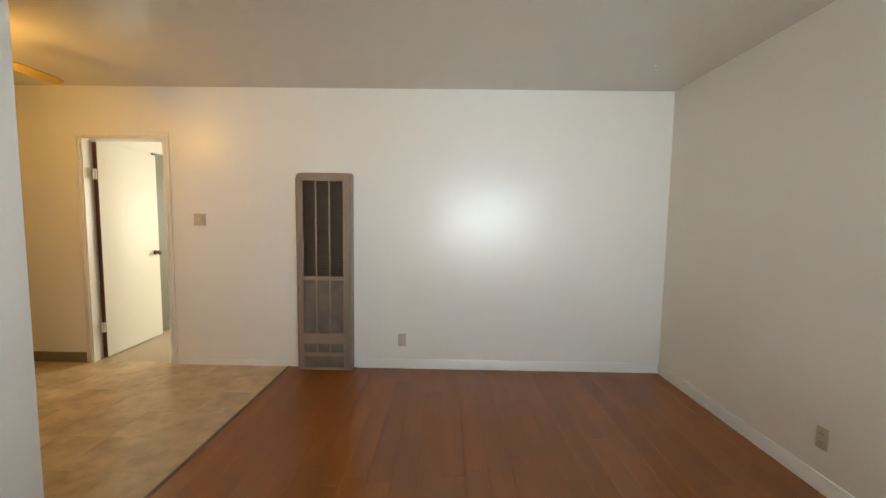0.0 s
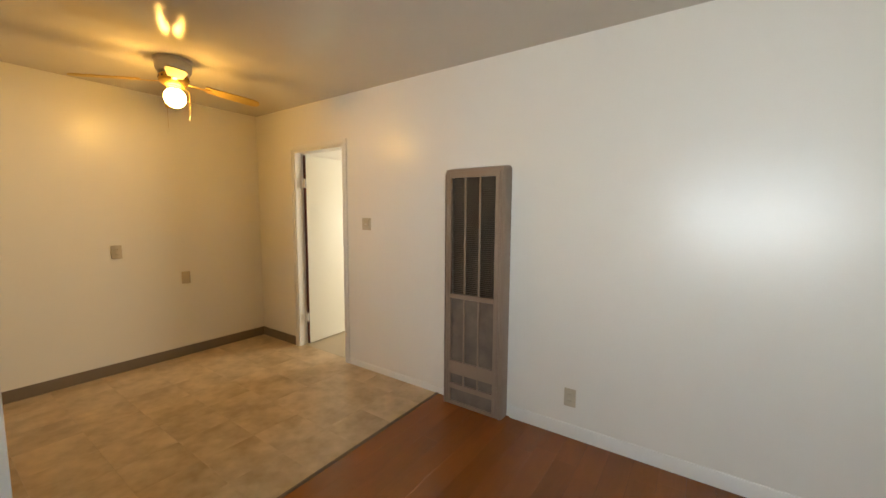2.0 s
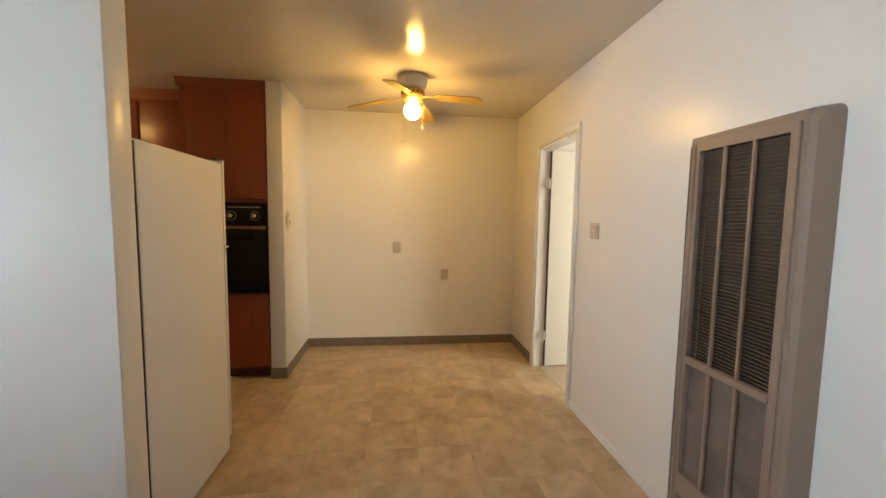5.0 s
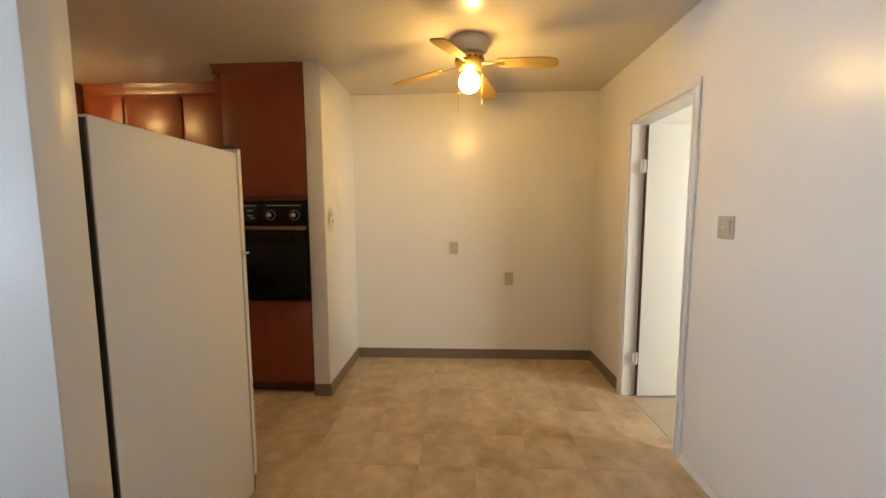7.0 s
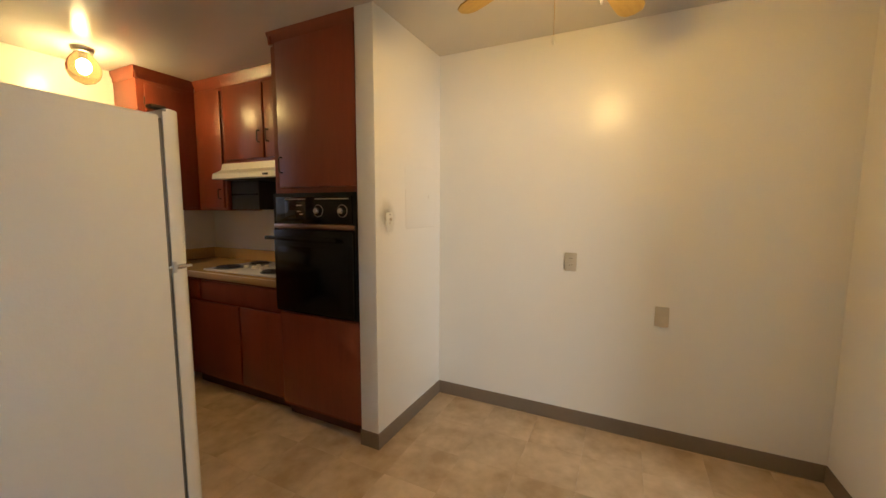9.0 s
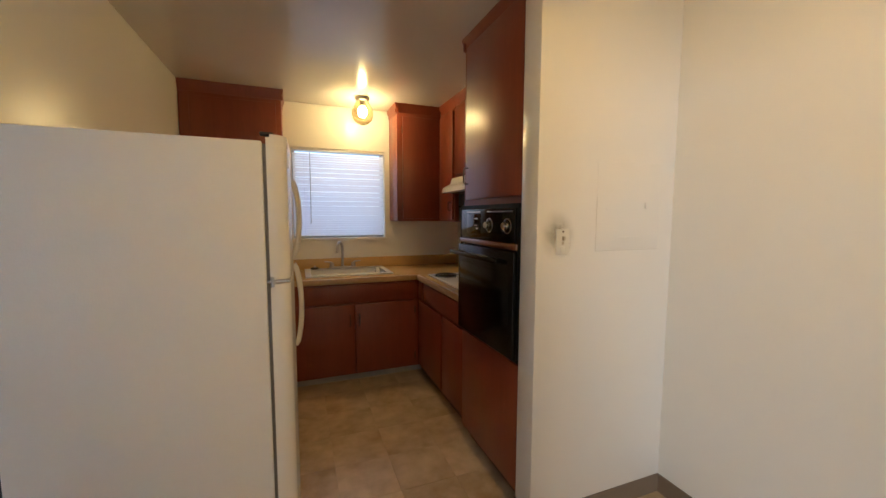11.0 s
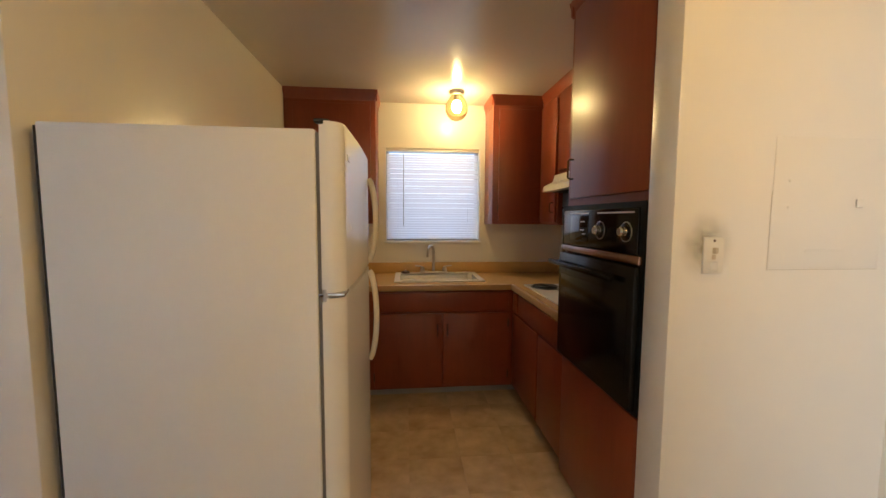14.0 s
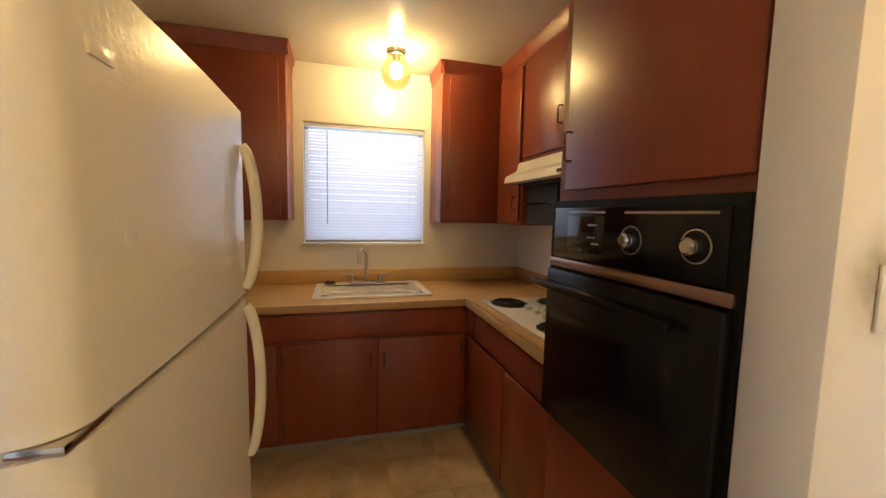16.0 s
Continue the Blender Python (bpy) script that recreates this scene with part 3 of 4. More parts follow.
# ---- ceiling fan ----
def ceiling_fan(cx, cy):
    f = thing("ceiling_fan", "flush ceiling fan with golden blades and a lit globe", "ceiling fan")
    f.location = (cx, cy, 0)
    part("housing", lathe((0, 0), [(0.116, CZ), (0.118, 2.430), (0.110, 2.420), (0.108, 2.376), (0.098, 2.354), (0.078, 2.344)]), FANW, f, "off-white motor housing")
    hub = part("hub", lathe((0, 0), [(0.072, 2.346), (0.088, 2.336), (0.090, 2.296), (0.070, 2.272), (0.045, 2.262)]), BRASS, f, "pierced brass hub")
    for k in range(16):
        a = 2 * math.pi * k / 16
        part("vent_hole", cyl((0.084 * math.cos(a), 0.084 * math.sin(a), 2.316), (0.0915 * math.cos(a), 0.0915 * math.sin(a), 2.316), 0.0075, seg=10), SLOT, hub)
    part("fitter", lathe((0, 0), [(0.048, 2.264), (0.050, 2.261), (0.038, 2.254), (0.034, 2.240)]), BRASS, f, "brass light fitter")
    part("globe", ball((0, 0, 2.190), 0.066), FANGLOW, f, "glowing opal glass globe")
    for ang in (71, 161, 251, 341):
        m = pose(0, 0, 2.304, 0, 0, ang) @ pose(0, 0, 0, 0, 7.5, 0) @ pose(0, 0, 0, -9, 0, 0)
        out = [(0.185, -0.036), (0.205, -0.045), (0.44, -0.057), (0.50, -0.054), (0.532, -0.036), (0.542, 0.0), (0.532, 0.036), (0.50, 0.054), (0.44, 0.057), (0.205, 0.045), (0.185, 0.036)]
        bl = part("blade", extrude_profile(out, "z", -0.003, 0.003), BLADE, f)
        bl.matrix_local = m
        iron = bx(0.07, -0.012, -0.008, 0.20, 0.012, -0.0032, 0.002)
        add_box(iron, 0.175, -0.020, -0.0065, 0.222, 0.020, -0.0034, 0.0015)
        part("blade_iron", iron, BRASS, f).matrix_local = m
    for x, y, z in ((0.05, -0.068, 1.955), (0.03, 0.078, 2.06)):
        ch = part("pull_chain", tube([(x * 0.6, y * 0.6, 2.262), (x, y, 2.24), (x, y, z)], 0.0010, 6), BRASS, f)
        part("chain_bob", lathe((x, y), [(0.002, z + 0.012), (0.006, z), (0.005, z - 0.014), (0.001, z - 0.018)], 12), ENAMEL, ch)


ceiling_fan(-2.545, 2.138)


# ---- refrigerator ----
def fridge():
    f = thing("refrigerator", "white top-freezer refrigerator with curved handles", "refrigerator")
    yN, yS, xb, xf, top = 1.079, 0.360, -1.094, -1.775, 1.650
    part("cabinet", bx(xf, yS, 0.03, xb, yN, top, 0.006), FSIDE, f)
    part("back_panel", bx(xb + 0.0005, yS + 0.008, 0.04, xb + 0.006, yN - 0.003, top - 0.01), SLOT, f, "dark painted steel back")
    part("gasket", bx(xf - 0.0105, yS + 0.008, 0.10, xf - 0.0005, yN - 0.008, top - 0.008), GASKET, f)

    def door_bm(z0, z1):
        d, n = 0.062, 10
        x0 = xf - 0.011
        out = [(x0, yN - 0.003)]
        r = 0.05
        for k in range(n + 1):
            a = radians(90 * k / n)
            out.append((x0 - d + r - r * math.sin(a) - 0.0, yN - 0.003 - r + r * math.cos(a)))
        for k in range(1, 9):
            t = k / 9
            y = yN - 0.003 - r + (yS + 0.003 + 0.03 - (yN - 0.003 - r)) * t
            out.append((x0 - d - 0.006 * math.sin(math.pi * t), y))
        for k in range(n + 1):
            a = radians(90 * k / n)
            out.append((x0 - d + 0.03 - 0.03 * math.cos(a), yS + 0.003 + 0.03 - 0.03 * math.sin(a)))
        out.append((x0, yS + 0.003))
        bm = extrude_profile(out, "z", z0, z1)
        es = [e for e in bm.edges if abs(e.verts[0].co.z - e.verts[1].co.z) < 1e-6]
        bmesh.ops.bevel(bm, geom=es, offset=0.010, segments=4, affect="EDGES")
        return bm
    for nm, z0, z1, lab in (("freezer_door", 1.203, 1.672, "white pebbled freezer door with a small dent"), ("fridge_door", 0.10, 1.188, "white pebbled lower door")):
        d = part(nm, door_bm(z0, z1), FRIDGE, f, lab)
        hz0, hz1 = (1.222, 1.585) if nm == "freezer_door" else (0.76, 1.172)
        pts = []
        for k in range(25):
            t = k / 24
            bow = math.sin(math.pi * t) ** 0.55
            pts.append((xf - 0.076 - 0.032 * bow, 0.408 - 0.004 * bow, hz0 + (hz1 - hz0) * t))
        part("handle", tube(pts, 0.0145, 14, 0.75), HANDLE, d, "curved white plastic handle")
    part("dent", ball((0, 0, 0), 0.016), FRIDGE, f, "shallow dent in the enamel").matrix_local = pose(xf - 0.0755, 0.945, 1.385) @ Matrix.Diagonal((0.09, 1, 0.8, 1))
    part("centre_hinge", bx(xf - 0.072, yN - 0.085, 1.1900, xf + 0.004, yN - 0.006, 1.2010, 0.003), CHROME, f, "chromed centre hinge")
    part("hinge_post", cyl((xf - 0.020, yN - 0.016, 1.176), (xf - 0.020, yN - 0.016, 1.216), 0.012), NICKEL, f)
    part("top_hinge", bx(xf - 0.034, yN - 0.055, 1.6725, xf + 0.008, yN - 0.022, 1.683, 0.004), SLOT, f, "dark top hinge cover")
    part("badge", bx(xf - 0.0770, 0.962, 1.577, xf - 0.068, 1.008, 1.596, 0.002), FRIDGE, f, "small raised white badge")
    part("kick_grille", bx(xf - 0.03, yS + 0.01, 0.02, xf + 0.01, yN - 0.01, 0.092, 0.004), GASKET, f)
    for y in (yS + 0.05, yN - 0.05):
        for x in (xf + 0.06, xb - 0.06):
            part("foot", cyl((x, y, 0.0), (x, y, 0.035), 0.018), SLOT, f)


fridge()


# ---- kitchen cabinets ----
def pull(parent, p, vertical=True, axis="x", size=0.075, material=BRONZE):
    """A bent wire pull at p on a front that faces +x or +y."""
    h = size / 2
    o = Vector((1, 0, 0)) if axis == "x" else Vector((0, 1, 0))
    s = Vector((0, 0, 1)) if vertical else (Vector((0, 1, 0)) if axis == "x" else Vector((1, 0, 0)))
    p = Vector(p)
    pts = [p - s * h, p - s * h + o * 0.018, p - s * (h - 0.006) + o * 0.026, p + s * (h - 0.006) + o * 0.026, p + s * h + o * 0.018, p + s * h]
    return part("handle", tube(pts, 0.0042, 8), material, parent, "bent dark metal pull")


def crown(parent, axis, face, sign, a, b, z=2.355):
    p = [(face - sign * 0.01, z), (face + sign * 0.003, z), (face + sign * 0.006, z + 0.035), (face + sign * 0.016, z + 0.05), (face + sign * 0.020, CZ - 0.001), (face - sign * 0.01, CZ - 0.001)]
    return part("crown_trim", extrude_profile(p, "y" if axis == "x" else "x", a, b), CHERRY, parent)


UZ, UF_S, UF_W = 1.365, -1.035, -3.175
# wall cabinet left of the window, beside the partition
up = thing("wall_cabinet", "cherry-stained wall cabinet beside the kitchen window", "cabinet", "kitchen wall cabinets")
part("body", bx(-1.775, SY + 0.001, UZ, PW - 0.001, UF_S, 2.36, 0.002), CHERRY, up)
crown(up, "y", UF_S, 1, -1.79, PW - 0.001)
crown(up, "x", -1.775, -1, SY + 0.002, UF_S + 0.02)
d = part("door", bx(-1.735, UF_S + 0.001, UZ + 0.03, -1.13, UF_S + 0.019, 2.325, 0.004), CHERRY, up)
pull(d, (-1.70, UF_S + 0.019, 1.47), True, "y")
# wall cabinet right of the window
up = thing("wall_cabinet", "cherry-stained corner wall cabinet above the counter", "cabinet", "kitchen wall cabinets")
part("body", bx(KW + 0.001, SY + 0.001, UZ, -2.750, UF_S, 2.36, 0.002), CHERRY, up)
crown(up, "y", UF_S, 1, UF_W - 0.0, -2.735)
crown(up, "x", -2.750, 1, SY + 0.002, UF_S + 0.02)
d = part("door", bx(UF_W + 0.02, UF_S + 0.001, UZ + 0.025, -2.80, UF_S + 0.019, 2.325, 0.004), CHERRY, up)
for z in (1.50, 2.20):
    part("hinge", bx(-2.802, UF_S + 0.002, z - 0.03, -2.794, UF_S + 0.012, z + 0.03, 0.002), BRONZE, d)
# full-height cabinet on the west wall
up = thing("wall_cabinet", "tall narrow cherry wall cabinet in the corner", "cabinet", "kitchen wall cabinets")
part("body", bx(KW + 0.001, UF_S + 0.002, UZ, UF_W, -0.665, 2.36, 0.002), CHERRY, up)
crown(up, "x", UF_W, 1, UF_S + 0.021, -0.665)
d = part("door", bx(UF_W + 0.001, UF_S + 0.03, UZ + 0.02, UF_W + 0.019, -0.685, 2.325, 0.004), CHERRY, up)
pull(d, (UF_W + 0.019, -0.715, 1.50), True, "x")
# short cabinet above the hood
up = thing("wall_cabinet", "short cherry wall cabinet above the range hood", "cabinet", "kitchen wall cabinets")
part("body", bx(KW + 0.001, -0.663, 1.745, UF_W, 0.318, 2.36, 0.002), CHERRY, up)
crown(up, "x", UF_W, 1, -0.663, 0.318)
for a, b, hy in ((-0.640, -0.188, -0.225), (-0.168, 0.285, -0.130)):
    d = part("door", bx(UF_W + 0.001, a, 1.772, UF_W + 0.019, b, 2.325, 0.004), CHERRY, up)
    pull(d, (UF_W + 0.019, hy, 1.93), True, "x", 0.085)
# range hood
hood = thing("range_hood", "almond enamelled range hood under the cabinet", "range hood")
part("canopy", extrude_profile([(KW + 0.002, 1.742), (UF_W + 0.03, 1.742), (UF_W + 0.045, 1.69), (UF_W + 0.115, 1.655), (UF_W + 0.125, 1.615), (UF_W + 0.11, 1.612), (KW + 0.002, 1.640)], "y", -0.665, 0.095), HOODM, hood)
part("filter", bx(KW + 0.05, -0.62, 1.607, UF_W + 0.06, 0.05, 1.6125), SLOT, hood, "dark filter panel")
part("switch", bx(UF_W + 0.118, -0.08, 1.628, UF_W + 0.127, -0.03, 1.642, 0.002), SLOT, hood)
# Plain black box with one ledge, added to fill the dark recess under the hood.
part("hood_recess_box", bx(KW + 0.002, -0.663, 1.374, -3.21, -0.33, 1.606, 0.004), SLOT, hood, "plain black box under the hood")
part("recess_ledge", bx(-3.2095, -0.655, 1.49, -3.203, -0.335, 1.502, 0.002), BLACK, hood)

# oven tower
TX = -2.824
tower = thing("oven_cabinet", "tall cherry-stained cabinet housing a wall oven", "cabinet")
TY0, TY1 = 0.320, SS - 0.002
body = wall_mesh("x", KW + 0.002, TX, TY0, TY1, 0.088, 2.36, [(TY0 + 0.04, TY1 - 0.04, 0.76, 1.46)])
part("body", body, CHERRY, tower)
crown(tower, "x", TX, 1, TY0 - 0.015, TY1, 2.372)
crown(tower, "y", TY0, -1, UF_W + 0.02, TX + 0.015, 2.372)
d = part("upper_door", bx(TX + 0.001, TY0 + 0.055, 1.508, TX + 0.020, TY1 - 0.004, 2.370, 0.005), CHERRY, tower)
pull(d, (TX + 0.020, TY0 + 0.085, 1.645), True, "x", 0.09)
d = part("lower_door", bx(TX + 0.001, TY0 + 0.02, 0.115, TX + 0.019, TY1 - 0.004, 0.722, 0.005), CHERRY, tower)
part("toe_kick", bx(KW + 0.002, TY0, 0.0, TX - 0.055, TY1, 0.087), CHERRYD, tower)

# wall oven
oven = thing("wall_oven", "black built-in wall oven with chrome knobs", "oven")
OF = TX + 0.022
part("oven_box", bx(KW + 0.05, TY0 + 0.05, 0.775, TX - 0.002, TY1 - 0.05, 1.45), SLOT, oven)
part("surround", wall_mesh("x", TX + 0.0205, OF + 0.004, TY0 + 0.003, TY1 - 0.001, 0.735, 1.474, [(TY0 + 0.03, TY1 - 0.03, 0.76, 1.45)]), MBLACK, oven)
cp = part("control_panel", bx(TX - 0.01, TY0 + 0.030, 1.292, OF + 0.012, TY1 - 0.030, 1.452, 0.004), BGLASS, oven, "glossy black control panel")
tf = OF + 0.012
part("panel_line", bx(tf, 0.675, 1.434, tf + 0.0012, 0.925, 1.440), NICKEL, cp, "thin silver line")
part("panel_line", bx(tf, 0.43, 1.434, tf + 0.0012, 0.60, 1.440), NICKEL, cp, "thin silver line")
part("clock_window", bx(tf, 0.43, 1.318, tf + 0.0015, 0.60, 1.426, 0.0005), mat("clock_face", (0.02, 0.02, 0.02), 0.05), cp, "dark clock window")
for y, z, w in ((0.53, 1.398, 0.04), (0.53, 1.362, 0.035), (0.55, 1.345, 0.03)):
    part("clock_mark", bx(tf + 0.0015, y, z, tf + 0.0025, y + w, z + 0.005), NICKEL, cp)
for ky in (0.701, 0.880):
    k = part("knob", lathe((0, 0), [(0.019, 0.002), (0.018, 0.024), (0.013, 0.029)], 24), CHROME, cp, "chrome control knob")
    k.matrix_local = pose(tf, ky, 1.368, 0, 90, 0)
    part("dial_skirt", lathe((0, 0), [(0.033, 0.0005), (0.033, 0.003), (0.020, 0.006)], 28), BLACK, k)
    part("dial_ring", lathe((0, 0), [(0.036, 0), (0.036, 0.0022), (0.034, 0.0024)], 28), NICKEL, k, "thin chrome ring")
tr = part("trim_bar", bx(TX, TY0 + 0.012, 1.258, OF + 0.016, TY1 - 0.012, 1.289, 0.006), COPPER, oven, "copper-toned trim bar")
od = part("oven_door", bx(TX, TY0 + 0.018, 0.748, OF + 0.026, TY1 - 0.018, 1.252, 0.007), BLACK, oven, "black oven door")
part("door_glass", bx(OF + 0.0258, TY0 + 0.05, 0.79, OF + 0.0268, TY1 - 0.05, 1.15, 0.0004), BGLASS, od, "black glass window")
part("handle", add_box(add_box(bx(OF + 0.050, TY0 - 0.012, 1.192, OF + 0.072, TY1 - 0.10, 1.214, 0.006), OF + 0.024, TY0 + 0.03, 1.194, OF + 0.056, TY0 + 0.06, 1.212, 0.002), OF + 0.024, TY1 - 0.16, 1.194, OF + 0.056, TY1 - 0.13, 1.212, 0.002), BLACK, od, "black bar handle")

# base cabinets
BFX, BFY = -2.862, -0.715
base = thing("base_cabinet", "cherry-stained base cabinet under the cooktop", "cabinet", "kitchen base cabinets")
part("body", bx(KW + 0.002, SY + 0.002, 0.088, BFX, TY0 - 0.002, 0.866, 0.002), CHERRY, base)
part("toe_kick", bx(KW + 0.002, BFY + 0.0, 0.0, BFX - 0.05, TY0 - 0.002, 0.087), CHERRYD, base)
for a, b in ((-0.685, -0.575), (-0.545, 0.298)):
    part("drawer_front", bx(BFX + 0.001, a, 0.700, BFX + 0.019, b, 0.845, 0.004), CHERRY, base)
for a, b, hy in ((-0.685, -0.135, -0.17), (-0.115, 0.298, -0.08)):
    part("door", bx(BFX + 0.001, a, 0.112, BFX + 0.019, b, 0.682, 0.004), CHERRY, base)
sinkb = thing("base_cabinet", "cherry-stained sink base cabinet with two doors", "cabinet", "kitchen base cabinets")
part("body", bx(BFX + 0.002, SY + 0.002, 0.088, PW - 0.002, BFY, 0.690, 0.002), CHERRY, sinkb)
part("front_rail", bx(BFX + 0.002, BFY - 0.02, 0.691, PW - 0.002, BFY, 0.866, 0.002), CHERRY, sinkb)
part("toe_kick", bx(BFX - 0.048, SY + 0.01, 0.0, PW - 0.002, BFY - 0.10, 0.087), TOE, sinkb, "grey vinyl toe kick")
part("false_front", bx(-2.815, BFY + 0.001, 0.700, -1.60, BFY + 0.019, 0.845, 0.004), CHERRY, sinkb)
for a, b, hx in ((-2.815, -2.302, -2.335), (-2.292, -1.775, -2.258)):
    d = part("door", bx(a, BFY + 0.001, 0.105, b, BFY + 0.019, 0.682, 0.004), CHERRY, sinkb)
    pull(d, (hx, BFY + 0.019, 0.555), True, "y", 0.085)
    hx2 = a if a < -2.5 else b
    for z in (0.19, 0.60):
        part("hinge", bx(hx2 - 0.006, BFY + 0.002, z - 0.03, hx2 + 0.006, BFY + 0.021, z + 0.03, 0.002), BRONZE, d)
d = part("side_door", bx(-1.745, BFY + 0.001, 0.105, -1.25, BFY + 0.019, 0.682, 0.004), CHERRY, sinkb)

# worktop with sink cut-out
CT0, CT1, CNX, CNY = 0.868, 0.906, -2.832, -0.685
SKX0, SKX1, SKY0, SKY1 = -2.650, -1.925, -1.305, -0.800
wt = thing("worktop", "tan laminate L-shaped worktop with a low backsplash", "worktop")


def slab(x0, x1, y0, y1, z0, z1, holes):
    bm = bmesh.new()
    xs = sorted({x0, x1, *[h[0] for h in holes], *[h[1] for h in holes]})
    ys = sorted({y0, y1, *[h[2] for h in holes], *[h[3] for h in holes]})
    for i in range(len(xs) - 1):
        for k in range(len(ys) - 1):
            cx, cy = (xs[i] + xs[i + 1]) / 2, (ys[k] + ys[k + 1]) / 2
            if not any(h[0] < cx < h[1] and h[2] < cy < h[3] for h in holes):
                add_box(bm, xs[i], ys[k], z0, xs[i + 1], ys[k + 1], z1)
    bmesh.ops.remove_doubles(bm, verts=bm.verts, dist=1e-5)
    seen = {}
    for f in bm.faces:
        seen.setdefault(frozenset(f.verts), []).append(f)
    bmesh.ops.delete(bm, geom=[f for fs in seen.values() if len(fs) > 1 for f in fs], context="FACES_ONLY")
    return bm


part("sink_run", slab(CNX - 0.02, PW - 0.002, SY + 0.002, CNY, CT0, CT1, [(SKX0 + 0.02, SKX1 - 0.02, SKY0 + 0.02, SKY1 - 0.02)]), COUNTER, wt)
part("cooktop_run", bx(KW + 0.002, SY + 0.002, CT0, CNX - 0.02, TY0 - 0.002, CT1), COUNTER, wt)
part("nosing", bx(CNX - 0.02, CNY, CT0 - 0.006, CNX + 0.004, TY0 - 0.002, CT1 + 0.001, 0.006), CNOSE, wt)
part("nosing", bx(CNX + 0.004, CNY - 0.012, CT0 - 0.006, PW - 0.002, CNY + 0.006, CT1 + 0.001, 0.006), CNOSE, wt)
part("backsplash", bx(KW + 0.022, SY + 0.001, CT1, PW - 0.002, SY + 0.020, CT1 + 0.098, 0.004), COUNTER, wt)
part("backsplash", bx(KW + 0.001, SY + 0.001, CT1, KW + 0.021, TY0 - 0.002, CT1 + 0.098, 0.004), COUNTER, wt)

# sink
sink = thing("kitchen_sink", "white enamelled drop-in sink under the window", "sink")
rim = slab(SKX0, SKX1, SKY0, SKY1, CT1 + 0.001, CT1 + 0.012, [(SKX0 + 0.045, SKX1 - 0.045, SKY0 + 0.095, SKY1 - 0.04)])
part("rim", rim, ENAMEL, sink)
bm = bmesh.new()
bx0, bx1, by0, by1 = SKX0 + 0.045, SKX1 - 0.045, SKY0 + 0.095, SKY1 - 0.04
add_box(bm, bx0, by0, 0.83, bx1, by1, CT1 + 0.011)
bmesh.ops.delete(bm, geom=[f for f in bm.faces if f.normal.z > 0.9], context="FACES")
bmesh.ops.bevel(bm, geom=[e for e in bm.edges if not e.is_boundary], offset=0.04, segments=4, affect="EDGES")
part("basin", bm, ENAMEL, sink)
part("drain", lathe(((bx0 + bx1) / 2, (by0 + by1) / 2), [(0.045, 0.8305), (0.045, 0.834), (0.03, 0.832)], 20), CHROME, sink)
stop = thing("sink_strainer", "dark metal strainer lying on the sink ledge", "strainer")
part("basket", lathe((-2.015, -1.258), [(0.036, CT1 + 0.0125), (0.040, CT1 + 0.024), (0.030, CT1 + 0.027)], 20), SLOT, stop)
part("knob", cyl((-2.015, -1.258, CT1 + 0.026), (-2.015, -1.258, CT1 + 0.040), 0.009), NICKEL, stop)

fc = thing("faucet", "brushed nickel gooseneck faucet with two lever handles", "faucet")
FX, FY, FZ = -2.268, -1.262, CT1 + 0.012
part("deck_plate", bx(FX - 0.125, FY - 0.026, FZ, FX + 0.125, FY + 0.026, FZ + 0.014, 0.006), NICKEL, fc)
pts = [(FX, FY, FZ + 0.01), (FX, FY, FZ + 0.185)] + [(FX + 0.55 * (0.05 - 0.05 * math.cos(radians(a))), FY + 0.83 * (0.05 - 0.05 * math.cos(radians(a))), FZ + 0.185 + 0.06 * math.sin(radians(a))) for a in range(20, 181, 20)] + [(FX + 0.056, FY + 0.085, FZ + 0.150)]
part("spout", tube(pts, 0.0125, 14), NICKEL, fc)
for s in (-1, 1):
    part("valve", lathe((FX + s * 0.10, FY), [(0.021, FZ + 0.012), (0.018, FZ + 0.045), (0.012, FZ + 0.055)], 18), NICKEL, fc)
    part("lever", tube([(FX + s * 0.10, FY, FZ + 0.056), (FX + s * 0.13, FY + 0.004, FZ + 0.063), (FX + s * 0.165, FY + 0.008, FZ + 0.066)], 0.0065, 10), NICKEL, fc)

# cooktop
ck = thing("cooktop", "white enamelled electric cooktop with black coil burners", "cooktop")
CX0, CX1, CY0, CY1 = -3.425, -2.902, -0.605, 0.170
part("pan", bx(CX0, CY0, CT1 + 0.0005, CX1, CY1, CT1 + 0.014, 0.006), ENAMEL, ck)
for x, y, r in ((-3.025, -0.470, 0.092), (-3.290, -0.450, 0.075), (-3.025, 0.020, 0.075), (-3.290, 0.010, 0.092)):
    bowl = part("drip_bowl", lathe((x, y), [(r + 0.014, CT1 + 0.0145), (r + 0.014, CT1 + 0.017), (r + 0.004, CT1 + 0.0165), (r * 0.4, CT1 + 0.0145)], 28), COIL, ck, "dark drip bowl")
    sp = [(x + (0.018 + (r - 0.018) * k / 90) * math.cos(k * 0.28), y + (0.018 + (r - 0.018) * k / 90) * math.sin(k * 0.28), CT1 + 0.0225) for k in range(91)]
    part("coil", tube(sp, 0.0045, 6), COIL, bowl)
for i, y in enumerate((-0.33, -0.285, -0.24, -0.195, -0.15)):
    part("knob", lathe((-3.07 - 0.075 * (i % 2), y), [(0.019, CT1 + 0.014), (0.018, CT1 + 0.030), (0.013, CT1 + 0.036)], 18), HOODM, ck, "ivory plastic knob")

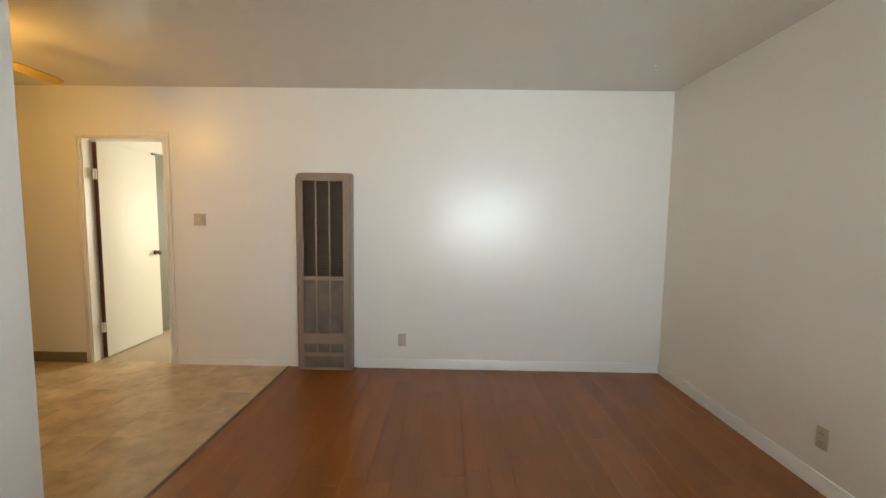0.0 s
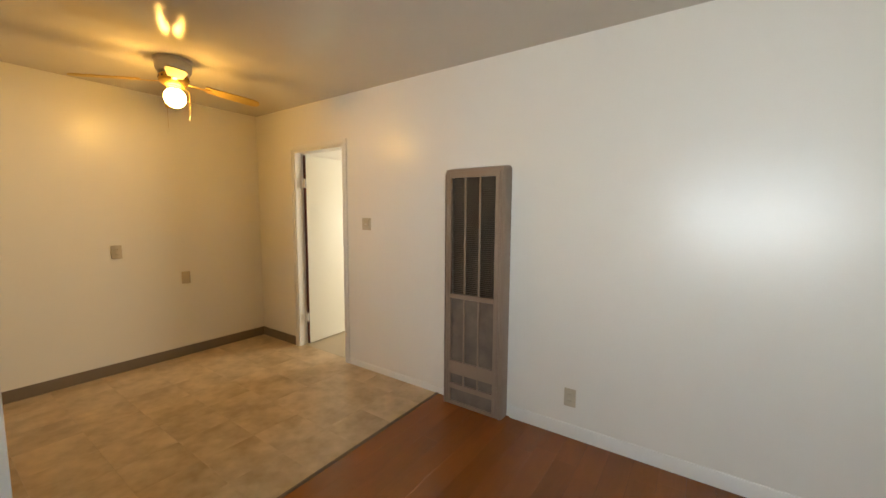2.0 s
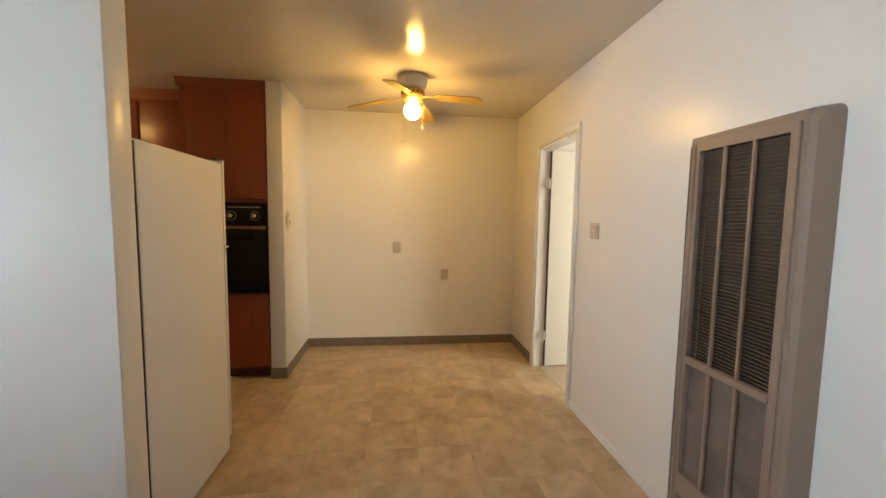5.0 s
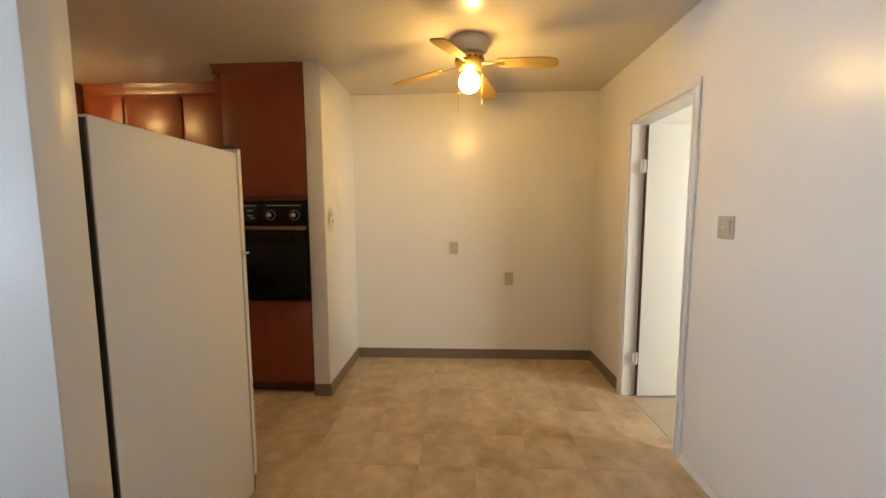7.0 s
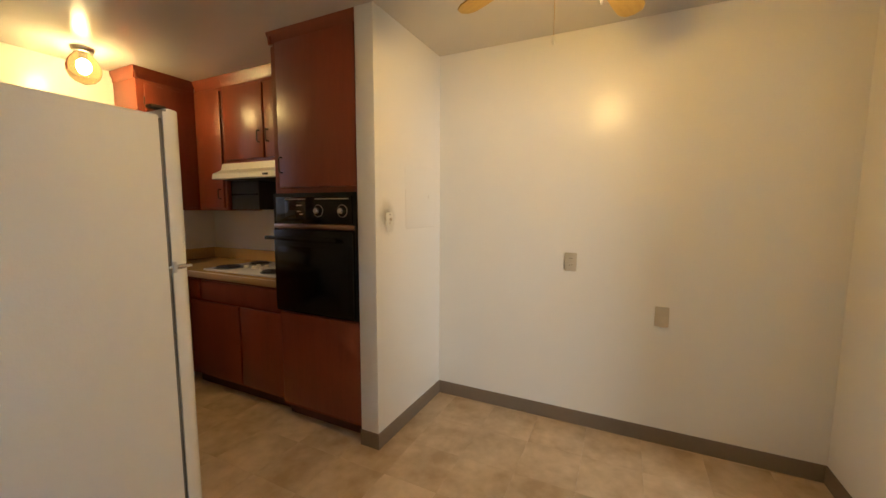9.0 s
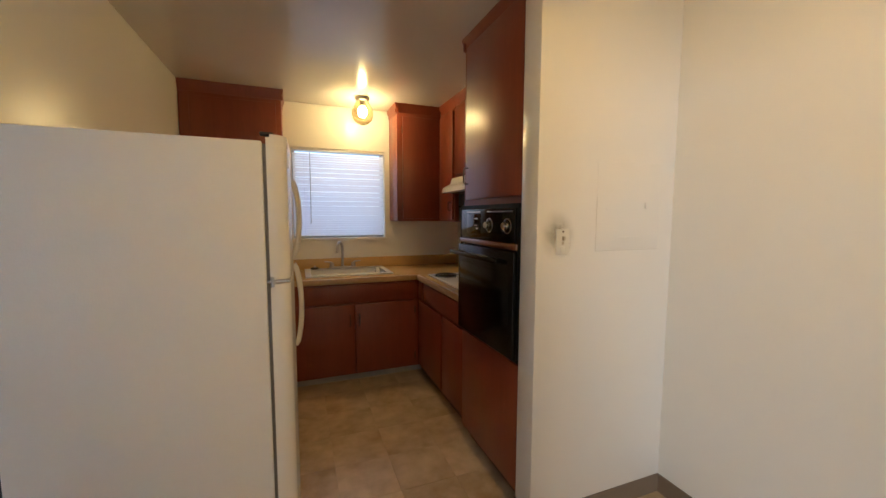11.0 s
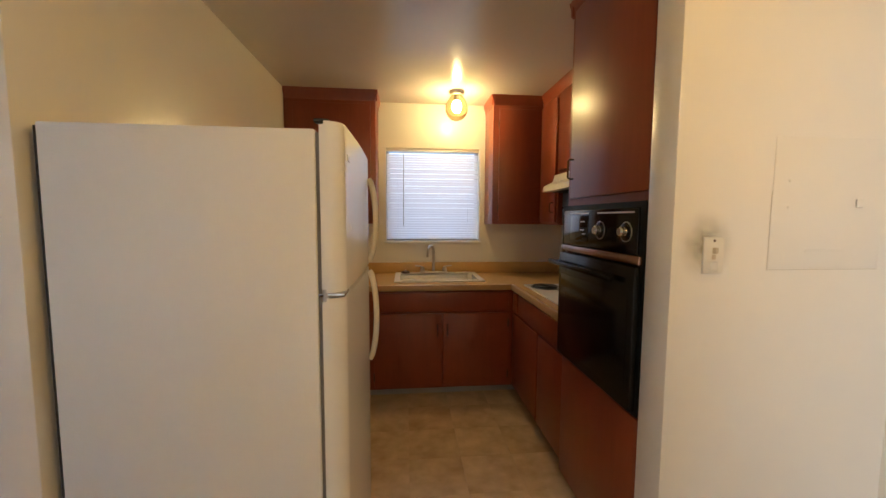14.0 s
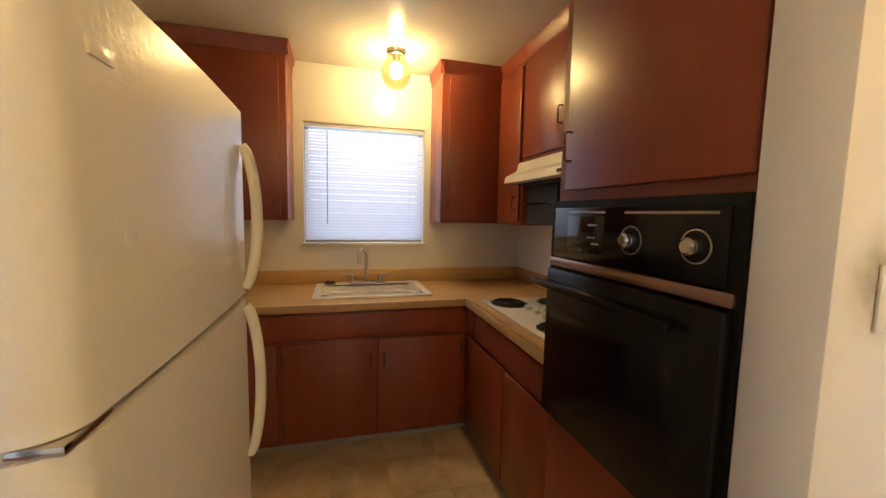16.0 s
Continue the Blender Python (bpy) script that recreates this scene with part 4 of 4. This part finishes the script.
# kitchen ceiling light
kl = thing("ceiling_light", "jelly-jar ceiling light with a lit bulb", "ceiling light")
kl.location = (-2.432, -0.985, 0)
part("canopy", lathe((0, 0), [(0.062, CZ - 0.001), (0.062, CZ - 0.012), (0.055, CZ - 0.03), (0.046, CZ - 0.036)]), NICKEL, kl)
g = part("globe", lathe((0, 0), [(0.045, CZ - 0.036), (0.060, CZ - 0.056), (0.082, CZ - 0.092), (0.092, CZ - 0.130), (0.090, CZ - 0.160), (0.076, CZ - 0.196), (0.050, CZ - 0.222), (0.008, CZ - 0.238)]), GLOBE, kl, "smoked glass globe")
g.visible_shadow = False
part("socket", cyl((0, 0, CZ - 0.034), (0, 0, CZ - 0.084), 0.018), FANW, kl)
part("bulb", ball((0, 0, CZ - 0.125), 0.032, 1.35), BULBGLOW, kl, "glowing light bulb")


# ---- floor pieces ----
def pieces(name, parent, material, cells, z0, z1, gap, bevel):
    """Boards or tiles as objects of their own; alike sizes share one mesh."""
    cache = {}
    for x0, x1, y0, y1 in cells:
        key = (round(x1 - x0, 3), round(y1 - y0, 3))
        if key not in cache:
            w, h = (x1 - x0 - gap) / 2, (y1 - y0 - gap) / 2
            bm = bmesh.new()
            lo = [bm.verts.new((sx * w, sy * h, z0)) for sx, sy in ((-1, -1), (1, -1), (1, 1), (-1, 1))]
            mi = [bm.verts.new((sx * w, sy * h, z1 - bevel)) for sx, sy in ((-1, -1), (1, -1), (1, 1), (-1, 1))]
            hi = [bm.verts.new((sx * (w - bevel), sy * (h - bevel), z1)) for sx, sy in ((-1, -1), (1, -1), (1, 1), (-1, 1))]
            for a, b in ((lo, mi), (mi, hi)):
                for k in range(4):
                    bm.faces.new((a[k], a[(k + 1) % 4], b[(k + 1) % 4], b[k]))
            bm.faces.new(hi)
            ob = obj(name, bm, material, parent, smooth=False)
            cache[key] = ob.data
        else:
            ob = new(name, cache[key])
            ob.parent = parent
        ob.location = ((x0 + x1) / 2, (y0 + y1) / 2, random.uniform(-0.0002, 0.0002))


T = 0.305
cells = []
for i in range(9):
    for k in range(17):
        x1, y1 = SEAM - 0.004 - i * T, 2.16 + 4 * T - k * T
        x0, y0 = max(x1 - T, WX), max(y1 - T, SY)
        y1 = min(y1, NY + 0.055)
        if x1 - x0 > 0.02 and y1 - y0 > 0.02:
            cells.append((x0, x1, y0, y1))
pieces("tile", floor_vinyl, VINYL, cells, -0.006, 0.0, 0.0008, 0.0002)
cells = []
PWID, PLEN = 0.127, 1.22
for i in range(27):
    x0 = SEAM + i * PWID
    x1 = min(x0 + PWID, EX)
    if x1 - x0 < 0.01:
        continue
    y = SY - random.uniform(0.0, 1.0)
    while y < NY:
        y0, y1 = max(y, SY), min(y + PLEN, NY)
        if y1 - y0 > 0.02:
            cells.append((x0, x1, y0, y1))
        y += PLEN
pieces("plank", floor_living, PLANK, cells, -0.008, 0.0, 0.0006, 0.0003)
